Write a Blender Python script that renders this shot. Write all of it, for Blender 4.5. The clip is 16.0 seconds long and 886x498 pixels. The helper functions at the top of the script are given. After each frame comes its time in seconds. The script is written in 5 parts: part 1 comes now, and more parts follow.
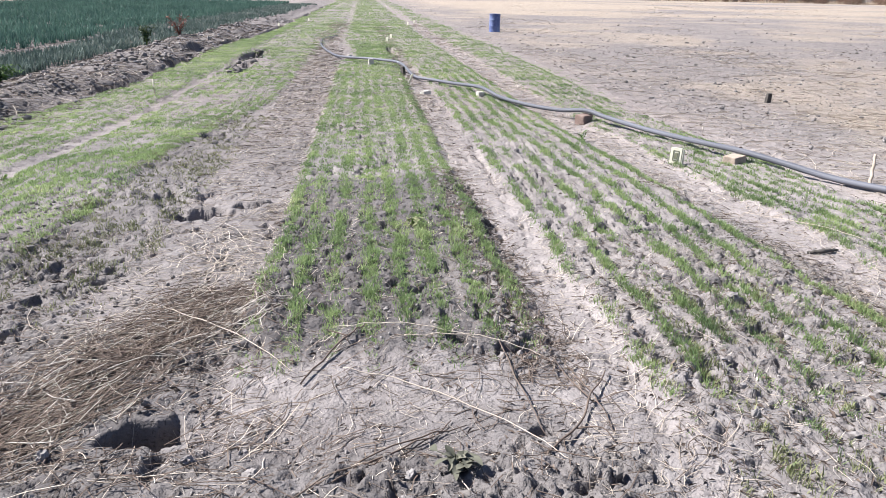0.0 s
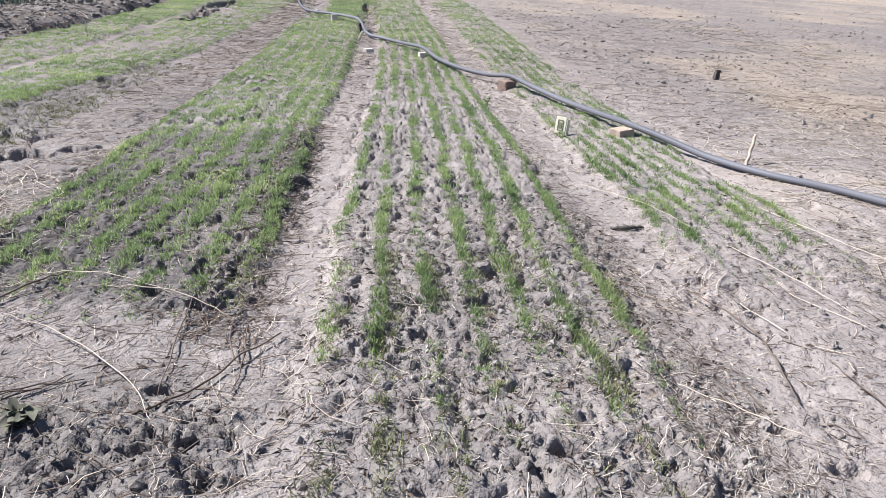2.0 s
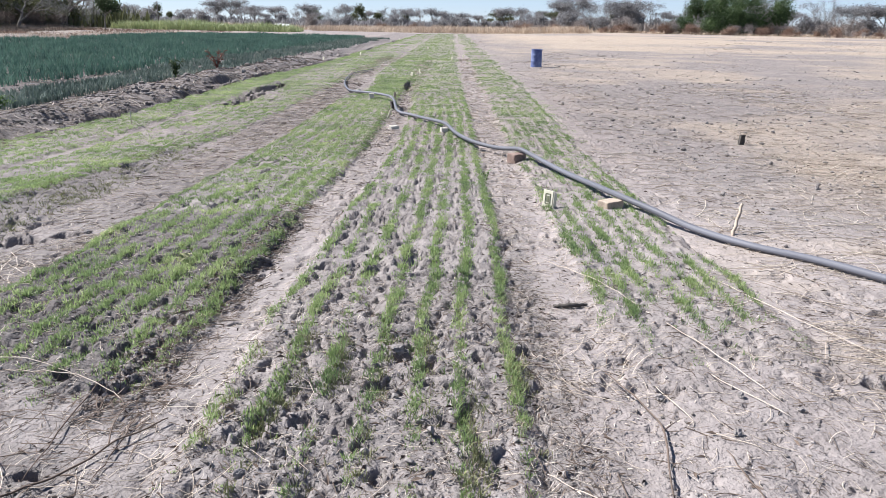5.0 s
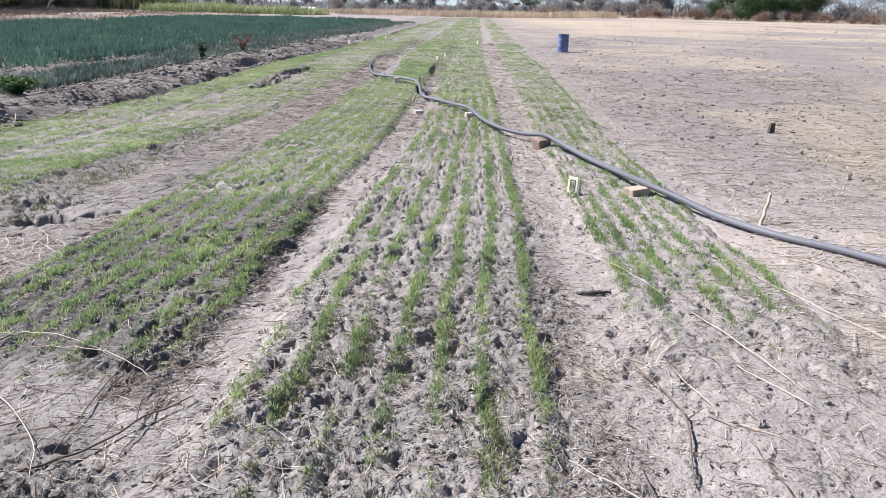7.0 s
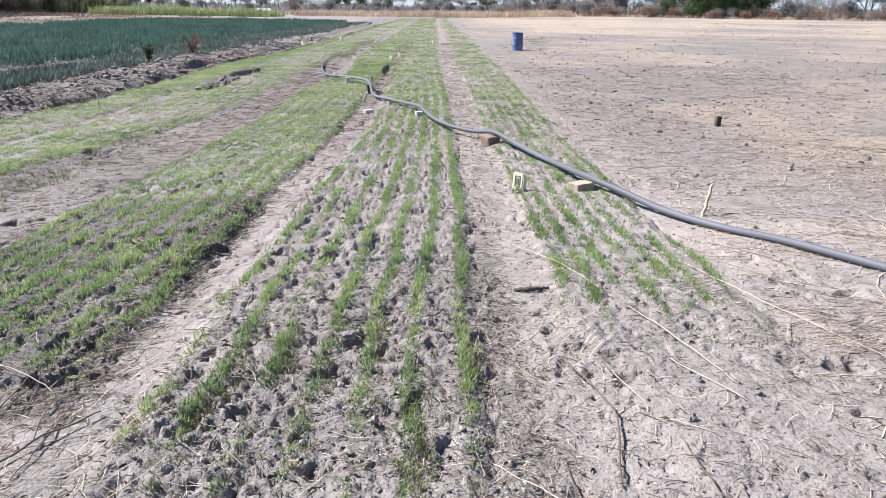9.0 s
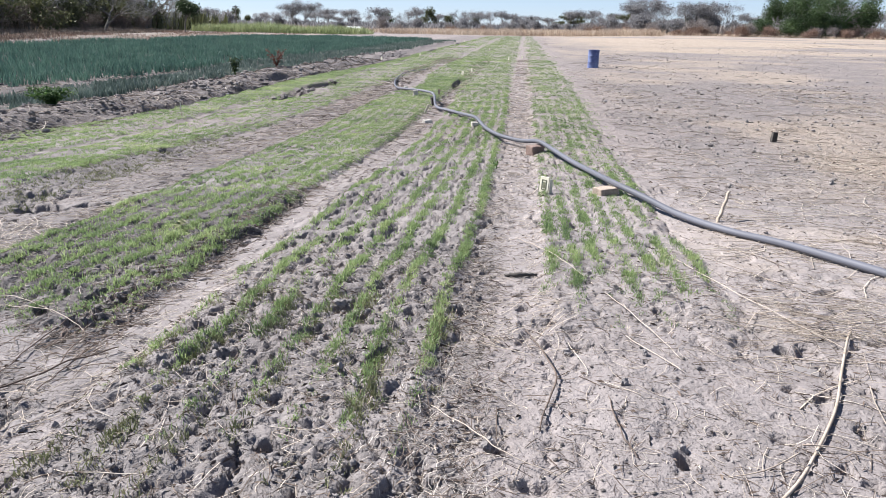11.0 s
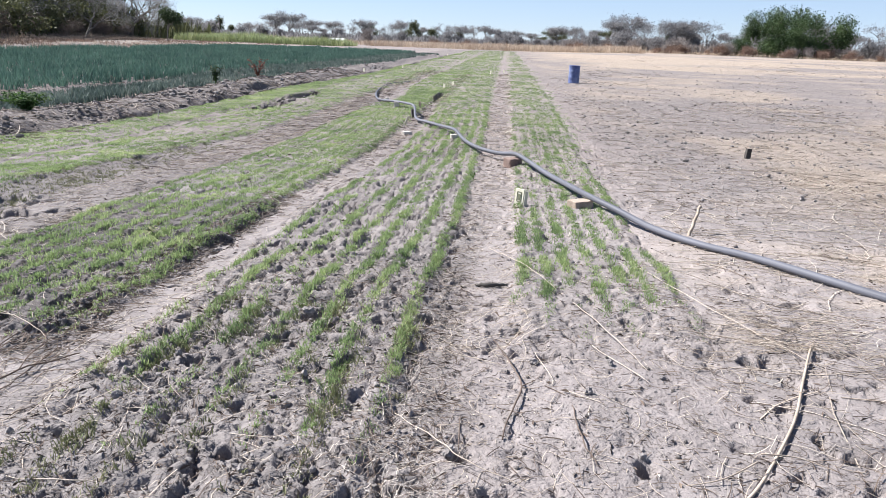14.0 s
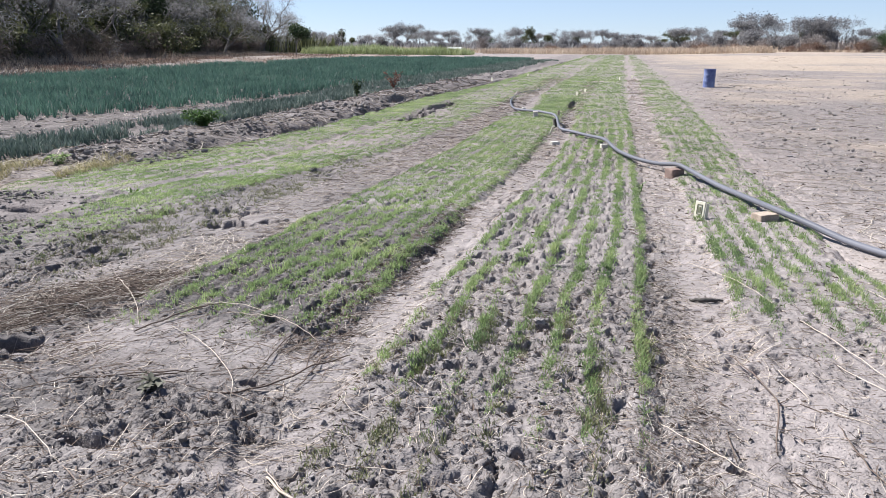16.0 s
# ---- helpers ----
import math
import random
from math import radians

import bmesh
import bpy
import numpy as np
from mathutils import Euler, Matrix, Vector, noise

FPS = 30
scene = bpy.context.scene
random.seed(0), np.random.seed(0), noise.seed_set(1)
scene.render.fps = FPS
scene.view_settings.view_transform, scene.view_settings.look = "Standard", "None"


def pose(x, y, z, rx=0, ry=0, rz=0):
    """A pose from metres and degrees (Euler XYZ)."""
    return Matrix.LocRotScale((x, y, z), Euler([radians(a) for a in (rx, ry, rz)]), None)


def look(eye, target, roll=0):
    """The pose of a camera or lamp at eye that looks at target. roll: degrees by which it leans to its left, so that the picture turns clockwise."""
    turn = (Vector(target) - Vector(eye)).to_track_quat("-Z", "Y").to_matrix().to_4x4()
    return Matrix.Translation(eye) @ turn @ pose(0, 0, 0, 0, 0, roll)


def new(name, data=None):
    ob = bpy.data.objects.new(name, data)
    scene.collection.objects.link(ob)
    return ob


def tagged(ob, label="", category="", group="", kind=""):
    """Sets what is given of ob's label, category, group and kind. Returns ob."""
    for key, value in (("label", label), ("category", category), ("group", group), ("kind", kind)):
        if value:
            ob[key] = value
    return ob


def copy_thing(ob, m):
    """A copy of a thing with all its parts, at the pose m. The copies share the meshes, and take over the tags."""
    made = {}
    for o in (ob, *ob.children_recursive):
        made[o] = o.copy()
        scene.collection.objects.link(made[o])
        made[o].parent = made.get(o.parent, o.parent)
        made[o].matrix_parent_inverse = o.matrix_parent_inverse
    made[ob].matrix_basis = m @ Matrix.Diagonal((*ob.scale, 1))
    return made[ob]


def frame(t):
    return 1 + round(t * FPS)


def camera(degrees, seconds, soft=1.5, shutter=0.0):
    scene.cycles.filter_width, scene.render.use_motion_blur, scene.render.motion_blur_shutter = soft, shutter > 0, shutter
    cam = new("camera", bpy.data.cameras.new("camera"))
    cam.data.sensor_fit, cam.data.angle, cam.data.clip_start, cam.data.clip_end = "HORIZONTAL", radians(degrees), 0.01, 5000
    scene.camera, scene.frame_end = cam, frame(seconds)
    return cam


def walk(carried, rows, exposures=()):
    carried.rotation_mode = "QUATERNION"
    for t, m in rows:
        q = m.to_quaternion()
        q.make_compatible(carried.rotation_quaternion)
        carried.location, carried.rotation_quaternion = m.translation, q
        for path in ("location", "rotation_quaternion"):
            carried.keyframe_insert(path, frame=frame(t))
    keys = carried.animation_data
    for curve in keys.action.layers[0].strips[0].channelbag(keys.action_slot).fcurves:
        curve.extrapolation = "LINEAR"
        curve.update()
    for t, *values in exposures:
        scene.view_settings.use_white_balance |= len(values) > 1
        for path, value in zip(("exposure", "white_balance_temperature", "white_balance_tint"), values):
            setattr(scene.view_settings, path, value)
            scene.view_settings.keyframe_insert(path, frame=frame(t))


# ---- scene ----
cam = camera(64.2, 16.0, soft=0.5)
PATH = [
    (0, (0.217, -0.074, 1.633), (0.431, 1.792, 0.948), 1.1),
    (0.5, (0.619, -0.068, 1.555), (0.596, 1.81, 0.867), 1.9),
    (1, (1.014, 0.005, 1.531), (1.179, 1.861, 0.804), 1.3),
    (1.5, (1.337, -0.023, 1.604), (1.637, 1.841, 0.943), 2.8),
    (2, (1.695, -0.076, 1.603), (1.882, 1.758, 0.828), 4.1),
    (2.5, (1.983, 0.106, 1.576), (2.245, 1.896, 0.721), 4.6),
    (3, (2.292, 0.088, 1.585), (2.303, 1.971, 0.909), 2.7),
    (3.5, (2.504, -0.019, 1.688), (2.504, 1.819, 0.9), 2.0),
    (3.7, (2.519, -0.067, 1.705), (2.528, 1.812, 1.02), 1.6),
    (5.8, (2.535, -0.122, 1.738), (2.507, 1.784, 1.136), 1.2),
    (6, (2.534, -0.119, 1.737), (2.496, 1.785, 1.123), 1.4),
    (6.5, (2.521, -0.116, 1.735), (2.453, 1.781, 1.107), 1.1),
    (7, (2.523, -0.12, 1.731), (2.45, 1.771, 1.084), 1.5),
    (7.5, (2.524, -0.109, 1.738), (2.486, 1.771, 1.057), 1.5),
    (8, (2.569, -0.117, 1.731), (2.51, 1.77, 1.072), 0.4),
    (8.5, (2.644, -0.038, 1.729), (2.612, 1.848, 1.065), -0.7),
    (8.7, (2.664, 0.012, 1.713), (2.697, 1.903, 1.063), 0.8),
    (10.8, (3.253, -0.393, 1.628), (3.14, 1.501, 0.994), 3.0),
    (11, (3.288, -0.449, 1.628), (3.091, 1.447, 1.026), 1.1),
    (11.5, (3.471, -0.571, 1.62), (3.049, 1.296, 1.038), 1.7),
    (12, (3.547, -0.651, 1.616), (2.734, 1.087, 1.055), -0.2),
    (12.5, (3.573, -0.627, 1.615), (2.732, 1.099, 1.053), -0.4),
    (13, (3.515, -0.522, 1.614), (3.015, 1.33, 1.047), 1.6),
    (13.5, (3.44, -0.445, 1.615), (3.197, 1.459, 1.054), 2.8),
    (14, (3.361, -0.454, 1.612), (3.214, 1.458, 1.045), 2.2),
    (14.5, (3.292, -0.597, 1.608), (3.194, 1.325, 1.064), 0.4),
    (15, (3.105, -0.726, 1.667), (2.945, 1.191, 1.118), 0.0),
    (15.5, (2.85, -0.719, 1.676), (2.5, 1.183, 1.169), -0.5),
    (16, (2.666, -0.755, 1.702), (2.209, 1.111, 1.146), 0.3),
]
walk(cam, [(t, look(eye, target, roll)) for t, eye, target, roll in PATH],
     exposures=[(0, 1.10), (1, 1.08), (2, 0.97), (6, 0.97), (8.5, 1.05), (11, 0.98), (12, 1.10), (12.5, 1.22), (13, 1.18), (13.5, 1.08), (14, 1.04), (15, 0.98), (16, 0.97)])

# ---- light ----
SUN_FROM = Vector((-0.89, 0.34, 0.92)).normalized()
world = bpy.data.worlds.new("sky")
scene.world = world
world.use_nodes = True
wn = world.node_tree
sky = wn.nodes.new("ShaderNodeTexSky")
sky.sky_type, sky.sun_disc = "NISHITA", False
sky.sun_elevation = math.asin(SUN_FROM.z)
sky.sun_rotation = math.atan2(SUN_FROM.x, SUN_FROM.y)
sky.altitude, sky.air_density, sky.dust_density, sky.ozone_density = 1200, 0.8, 0.0, 4.0
tint = wn.nodes.new("ShaderNodeMix")
tint.data_type, tint.blend_type = "RGBA", "MULTIPLY"
tint.inputs[0].default_value, tint.inputs[7].default_value = 1.0, (1.0, 0.97, 1.07, 1)
wn.links.new(sky.outputs[0], tint.inputs[6])
haze = wn.nodes.new("ShaderNodeMix")
haze.data_type = "RGBA"
haze.inputs[7].default_value = (4.0, 5.0, 6.3, 1)
up = wn.nodes.new("ShaderNodeSeparateXYZ")
wn.links.new(wn.nodes.new("ShaderNodeTexCoord").outputs["Generated"], up.inputs[0])
low = wn.nodes.new("ShaderNodeMapRange")
low.interpolation_type = "SMOOTHERSTEP"
low.inputs["From Min"].default_value, low.inputs["From Max"].default_value = 0.05, 0.75
low.inputs["To Min"].default_value, low.inputs["To Max"].default_value = 0.55, 0.0
wn.links.new(up.outputs["Z"], low.inputs["Value"])
wn.links.new(low.outputs["Result"], haze.inputs[0])
wn.links.new(tint.outputs[2], haze.inputs[6])
wn.links.new(haze.outputs[2], wn.nodes["Background"].inputs[0])
wn.nodes["Background"].inputs[1].default_value = 0.07
sun = new("sun", bpy.data.lights.new("sun", "SUN"))
sun.data.energy, sun.data.angle, sun.data.color = 6.2, radians(0.53), (1.0, 0.985, 0.98)
sun.matrix_world = look(SUN_FROM * 50, (0, 0, 0))

# ---- numpy helpers ----
rng = np.random.default_rng(7)


def hash2(ix, iy, seed):
    h = (ix * 374761393 + iy * 668265263 + seed * 144269504) & 0xFFFFFFFF
    h = ((h ^ (h >> 13)) * 1274126177) & 0xFFFFFFFF
    return ((h ^ (h >> 16)) & 0xFFFFFF) / float(0xFFFFFF)


def vnoise(x, y, seed=0):
    """Smooth value noise, -1 to 1."""
    ix, iy = np.floor(x).astype(np.int64), np.floor(y).astype(np.int64)
    fx, fy = x - ix, y - iy
    fx, fy = fx * fx * (3 - 2 * fx), fy * fy * (3 - 2 * fy)
    a, b = hash2(ix, iy, seed), hash2(ix + 1, iy, seed)
    c, d = hash2(ix, iy + 1, seed), hash2(ix + 1, iy + 1, seed)
    return 2 * ((a * (1 - fx) + b * fx) * (1 - fy) + (c * (1 - fx) + d * fx) * fy) - 1


def fbm(x, y, seed=0, octaves=4):
    total, amp = 0, 1.0
    for k in range(octaves):
        total = total + amp * vnoise(x * 2 ** k + 17.3 * k, y * 2 ** k - 9.1 * k, seed + k)
        amp *= 0.5
    return total


def lumps(x, y, size, seed, share=0.7):
    """Rounded clods, one in each cell of a jittered grid; 0 to 1."""
    u, v = x / size, y / size
    ix, iy = np.floor(u).astype(np.int64), np.floor(v).astype(np.int64)
    best = np.zeros_like(u)
    for dx in (-1, 0, 1):
        for dy in (-1, 0, 1):
            cx, cy = ix + dx, iy + dy
            px, py = cx + hash2(cx, cy, seed), cy + hash2(cx, cy, seed + 1)
            r = (0.35 + 0.5 * hash2(cx, cy, seed + 2)) * (hash2(cx, cy, seed + 3) < share)
            d2 = (u - px) ** 2 + (v - py) ** 2
            best = np.maximum(best, np.sqrt(np.maximum(r * r - d2, 0)))
    return best


def plates(x, y, size, seed):
    """Broken soil: tilted, angular pieces with crevices between them; about -0.5 to 1."""
    u, v = x / size, y / size
    ix, iy = np.floor(u).astype(np.int64), np.floor(v).astype(np.int64)
    f1, f2, top = np.full_like(u, 9.0), np.full_like(u, 9.0), np.zeros_like(u)
    for dx in (-1, 0, 1):
        for dy in (-1, 0, 1):
            cx, cy = ix + dx, iy + dy
            ex, ey = u - cx - hash2(cx, cy, seed), v - cy - hash2(cx, cy, seed + 1)
            d = np.sqrt(ex * ex + ey * ey)
            h = hash2(cx, cy, seed + 2) ** 1.6 + 1.1 * (hash2(cx, cy, seed + 3) - 0.5) * ex + 1.1 * (hash2(cx, cy, seed + 4) - 0.5) * ey
            closer = d < f1
            f2 = np.where(closer, f1, np.minimum(f2, d))
            top = np.where(closer, h, top)
            f1 = np.where(closer, d, f1)
    return top * np.clip((f2 - f1) * 5, 0, 1) - 0.30 * np.clip(1 - (f2 - f1) * 7, 0, 1)


def ease(a, b, v):
    t = np.clip((v - a) / (b - a), 0, 1)
    return t * t * (3 - 2 * t)


def zone(x, y, x0, x1, y0, y1, s=0.12):
    return ease(x0 - s, x0 + s, x) * (1 - ease(x1 - s, x1 + s, x)) * ease(y0 - s, y0 + s, y) * (1 - ease(y1 - s, y1 + s, y))


# ---- plan of the seedbeds: left edge, right edge, first and last y, rows ----
def bed_edges(k, y):
    y = np.asarray(y, float)
    if k == "east":
        y = y + 1.2 * vnoise(y * 0.7, 0 * y, 211)
        return 3.53 + 0.05 * ease(3.5, 11, y), 4.62 + 0.26 * ease(3.5, 25, y)
    if k == "middle":
        return 1.45 + 0.21 * ease(3, 12, y) - 0.52 * ease(14, 29, y), 2.90 + 0.08 * ease(3, 7, y) - 0.25 * ease(14, 30, y)
    if k == "west":
        return -0.40 + 0.42 * ease(20, 22, y) - 0.42 * ease(24, 29, y), 1.06 + 0.06 * ease(6, 12, y)
    if k == "middle_end":
        return 1.50 + 0 * y, 2.95 + 0 * y
    if k == "fringe":
        return -2.05 + 0 * y, -1.25 + 0 * y
    if k == "outer":
        return -3.06 + 0 * y, -2.0 + 0.62 * ease(7.5, 14, y) + 0.45 * ease(24, 34, y)
    return -4.95 + 0.45 * ease(9, 14, y) + 0.6 * ease(25, 34, y), -3.34 + 0 * y


BEDS = {"east": (3.6, 158), "middle": (2.1, 158), "west": (2.98, 158), "outer": (4.2, 158), "far_west": (6.2, 150), "fringe": (3.4, 11), "middle_end": (1.35, 3.6)}
PITS = [(-1.08, 5.45, 0.20, 0.13, 0.19), (-0.76, 5.66, 0.11, 0.08, 0.10), (-0.66, 2.32, 0.13, 0.085, 0.13), (-3.55, 5.47, 0.22, 0.12, 0.09), (-2.9, 3.65, 0.20, 0.12, 0.10), 
        (2.32, 3.33, 0.06, 0.05, 0.07), (2.37, 1.87, 0.06, 0.03, 0.08), (3.66, 3.05, 0.05, 0.04, 0.06), (4.01, 2.06, 0.035, 0.03, 0.06), (0.52, 1.5, 0.12, 0.03, 0.06), (0.9, 2.25, 0.05, 0.03, 0.05), (0.62, 2.02, 0.05, 0.03, 0.05), (3.27, 2.06, 0.05, 0.04, 0.05), (4.02, 2.10, 0.04, 0.03, 0.05),
        (0.92, 2.90, 0.08, 0.05, 0.06), (-2.95, 22.0, 0.35, 1.3, 0.24), (-2.85, 18.8, 0.3, 0.8, 0.16), (-5.0, 24.0, 0.3, 1.0, 0.15), (1.12, 24.0, 0.14, 1.6, 0.12)]


def roughness(x, y):
    wob = 0.10 * vnoise(x * 2.1, y * 2.1, 31) + 0.05 * vnoise(x * 6, y * 6, 32)
    x2, y2 = x + wob, y + wob
    calm = np.clip(zone(x2, y2, -0.35, 1.3, 2.3, 2.95, 0.15) + zone(x2, y2, 1.08, 1.44, 1.5, 40, 0.08) + zone(x2, y2, 3.15, 4.7, 0.8, 3.0, 0.3), 0, 1)
    r = np.clip(0.36 + 0.22 * fbm(x * 0.9, y * 0.9, 36, 3), 0.14, 0.7) * (1 - 0.45 * calm)
    for k, (y0, y1) in BEDS.items():
        lo, hi = bed_edges(k, y)
        inside = ease(-0.06, 0.06, x2 - lo) * ease(-0.06, 0.06, hi - x2) * ease(y0 - 0.4, y0, y2)
        r = np.maximum(r, (0.66 if k == "east" else 0.62 + 0.25 * ease(5.5, 4.0, y) if k in ("west", "outer", "far_west") else 0.85) * (1 - 0.35 * ease(6, 13, y)) * inside)
    r = np.maximum(r, (0.80 + 0.22 * vnoise(x * 2.2, y * 2.2, 38)) * zone(x2, y2, 1.52, 3.05, 0.2, 3.0, 0.25))          # dug end of the middle bed
    r = np.maximum(r, 0.85 * zone(x2, y2, 2.88, 3.14, 1.5, 6.0, 0.08))         # ridge beside it
    r = np.maximum(r, 0.95 * zone(x2, y2, 0.92, 1.14, 2.9, 6.2, 0.07))
    r = np.maximum(r, (0.98 + 0.30 * vnoise(x * 2.6, y * 2.6, 35)) * np.maximum(zone(x2, y2, -6.0, 1.28, -1.0, 2.25, 0.16), zone(x2, y2, -6.0, 1.75, -1.0, 1.15, 0.2)))       # trampled headland
    r = np.maximum(r, 0.85 * zone(x2, y2, -6.0, -0.42, 1.0, 3.4, 0.2))
    r = np.maximum(r, 0.40 * zone(x2, y2, 2.98, 3.5, 6.0, 60.0, 0.08))
    r = np.maximum(r, 0.62 * zone(x2, y2, -1.3, -0.45, 4.0, 40.0, 0.1))
    r = np.maximum(r, 0.95 * zone(x2, y2, -6.2, -1.9, 2.0, 4.6, 0.3))
    r = np.maximum(r, 0.85 * zone(x2, y2, -33.0, -7.0, 5.0, 100.0, 0.3))
    r = np.maximum(r, 0.85 * zone(x2, y2, -7.0, -4.6, 8.6, 90.0, 0.25))
    # Bare field: raised so that darker clay stands in for missing clod shadows.
    r = np.maximum(r, 0.60 * zone(x2, y2, 5.4, 190.0, 6.0, 175.0, 1.0))
    return r


def base_height(x, y):
    h = -0.25 * ease(2.0, 13.0, y) + 0.012 * vnoise(x * 0.6, y * 0.6, 3)
    h = h + 0.75 * ease(80, 165, y) * ease(0, 45, x)                           # the bare field rises to the east
    h = h + 0.30 * ease(-33, -40, x) * ease(150, 60, y)                        # bank below the wood
    return h


def bed_height(x, y):
    h = 0 * x
    wob = 0.05 * vnoise(x * 3, y * 3, 21) + 0.04 * vnoise(x * 9, y * 9, 22)
    for k, (y0, y1) in BEDS.items():
        lo, hi = bed_edges(k, y)
        inside = ease(-0.09, 0.05, x + wob - lo) * ease(-0.09, 0.05, hi - x - wob) * ease(y0 - 0.5, y0 + 0.1, y)
        h = np.maximum(h, inside * (0.0 if k in ("middle_end", "fringe") else 0.045 if k == "west" else 0.035))
    h = h + 0.035 * zone(x + wob, y + wob, -6.0, 1.32 - 0.25 * ease(1.2, 2.1, y), -1.0, 2.05, 0.05)
    h = np.maximum(h, (0.15 + 0.09 * fbm(x * 1.6, y * 0.8, 24, 3)) * zone(x + 2 * wob, y, -6.6, -5.05, 9.0, 90, 0.3))
    h = h - 0.24 * zone(x + 3 * wob, y, -4.78 + 0.55 * ease(25, 34, y), -4.46 + 0.55 * ease(25, 34, y), 14, 95, 0.10) * ease(-0.5, 0.1, vnoise(y * 0.35, 0 * y, 26))
    return h


def furrow(x, y):
    """The broken soil between the rows of the beds; 0 on a row, 1 between two."""
    m = 0 * x
    for k in ("east", "middle", "west"):
        lo, hi = bed_edges(k, y)
        row = (x - lo) / (hi - lo) * 6.3 - 0.15
        first = {"east": 0.6, "middle": 0.8, "west": 2.7}[k]
        inside = ease(-0.9, -0.3, row) * ease(6.9, 6.4, row) * ease(first - 0.3, first + 0.2, y)
        m = np.maximum(m, inside * (0.5 - 0.5 * np.cos(2 * np.pi * row)) ** 1.3 * {"east": 0.6, "middle": 1.0, "west": 0.45}[k])
    return m


def ground_height(x, y):
    x, y = np.asarray(x, float), np.asarray(y, float)
    near = ease(40, 14, y) * ease(30, 12, np.abs(x)) * ease(0.1, 0.7, y)
    r = roughness(x, y)
    h = base_height(x, y) + bed_height(x, y)
    wx, wy = x + 0.022 * fbm(x * 13, y * 13, 111, 3), y + 0.022 * fbm(x * 13, y * 13, 117, 3)
    vx, vy = wx + 0.012 * fbm(x * 31, y * 31, 145, 2), wy + 0.012 * fbm(x * 31, y * 31, 147, 2)
    turned = ease(-0.25, 0.65, fbm(x * 2.3, y * 2.3, 141, 3) + 0.9 * (r - 0.55))
    broken = 0.012 * plates(wx, wy, 0.085, 41) + (0.006 + 0.014 * turned) * plates(wx, wy, 0.042, 47) + 0.008 * np.abs(fbm(wx * 26, wy * 26, 61, 2))
    heavy = 0.012 * lumps(vx * 1.1, vy, 0.036, 157, 0.35) - 0.036 * ease(0.46, 0.58, vnoise(vx * 21, vy * 21, 163))
    h = h + near * r * r * (broken + 0.022 * fbm(x * 3.1, y * 3.1, 67, 3) + (0.1 + 0.9 * turned) * heavy)
    h = h - near * 0.032 * furrow(x, y) * ease(0.32, 0.46, vnoise(vx * 22, vy * 15, 165) + 0.5 * vnoise(x * 2.1, y * 1.3, 166) - 0.05)
    calm = np.clip(zone(x, y, -0.35, 1.36, 2.1, 2.92, 0.12) + zone(x, y, 1.05, 1.44, 1.7, 30, 0.08), 0, 1)
    patch = ease(-0.2, 0.8, fbm(x * 1.1, y * 1.1, 73, 2)) * (1 - 0.75 * calm)
    dents = ease(0.45, 0.60, vnoise(vx * 11, vy * 11, 171)) * ease(-0.3, 0.4, vnoise(x * 1.9, y * 1.9, 173))
    h = h - near * 0.042 * dents
    h = h + near * (0.012 * fbm(x * 2.3, y * 2.3, 71, 3) + (0.12 + 0.7 * patch) * (0.007 * plates(wx, wy, 0.055, 81) + 0.006 * np.abs(fbm(x * 26, y * 26, 91, 2))))
    h = h + 0.05 * (1 - near) * fbm(x * 0.25, y * 0.25, 97, 3)
    for px, py, rx, ry, d in PITS:
        q = ((x - px) / rx) ** 2 + ((y - py) / ry) ** 2
        q = q * (1 + 0.45 * vnoise(x * 14, y * 14, 131) + 0.25 * vnoise(x * 31, y * 31, 133))
        h = h - 1.5 * d * np.exp(-np.maximum(q, 0) ** 4) + 0.02 * d * np.exp(-((np.sqrt(np.maximum(q, 0)) - 1.5) / 0.3) ** 2)
    return h


def gz(x, y):
    return float(ground_height(np.array([x]), np.array([y]))[0])


def mesh_np(name, v, quads=None, tris=None, smooth=False):
    me = bpy.data.meshes.new(name)
    v = np.ascontiguousarray(v, dtype=np.float32)
    quads = np.zeros((0, 4), np.int32) if quads is None else np.asarray(quads, np.int32).reshape(-1, 4)
    tris = np.zeros((0, 3), np.int32) if tris is None else np.asarray(tris, np.int32).reshape(-1, 3)
    me.vertices.add(len(v))
    me.vertices.foreach_set("co", v.ravel())
    loops = np.concatenate([quads.ravel(), tris.ravel()]).astype(np.int32)
    me.loops.add(len(loops))
    me.loops.foreach_set("vertex_index", loops)
    starts = np.concatenate([np.arange(len(quads)) * 4, len(quads) * 4 + np.arange(len(tris)) * 3]).astype(np.int32)
    me.polygons.add(len(starts))
    me.polygons.foreach_set("loop_start", starts)
    me.polygons.foreach_set("use_smooth", np.full(len(starts), smooth))
    me.update(calc_edges=True)
    return me


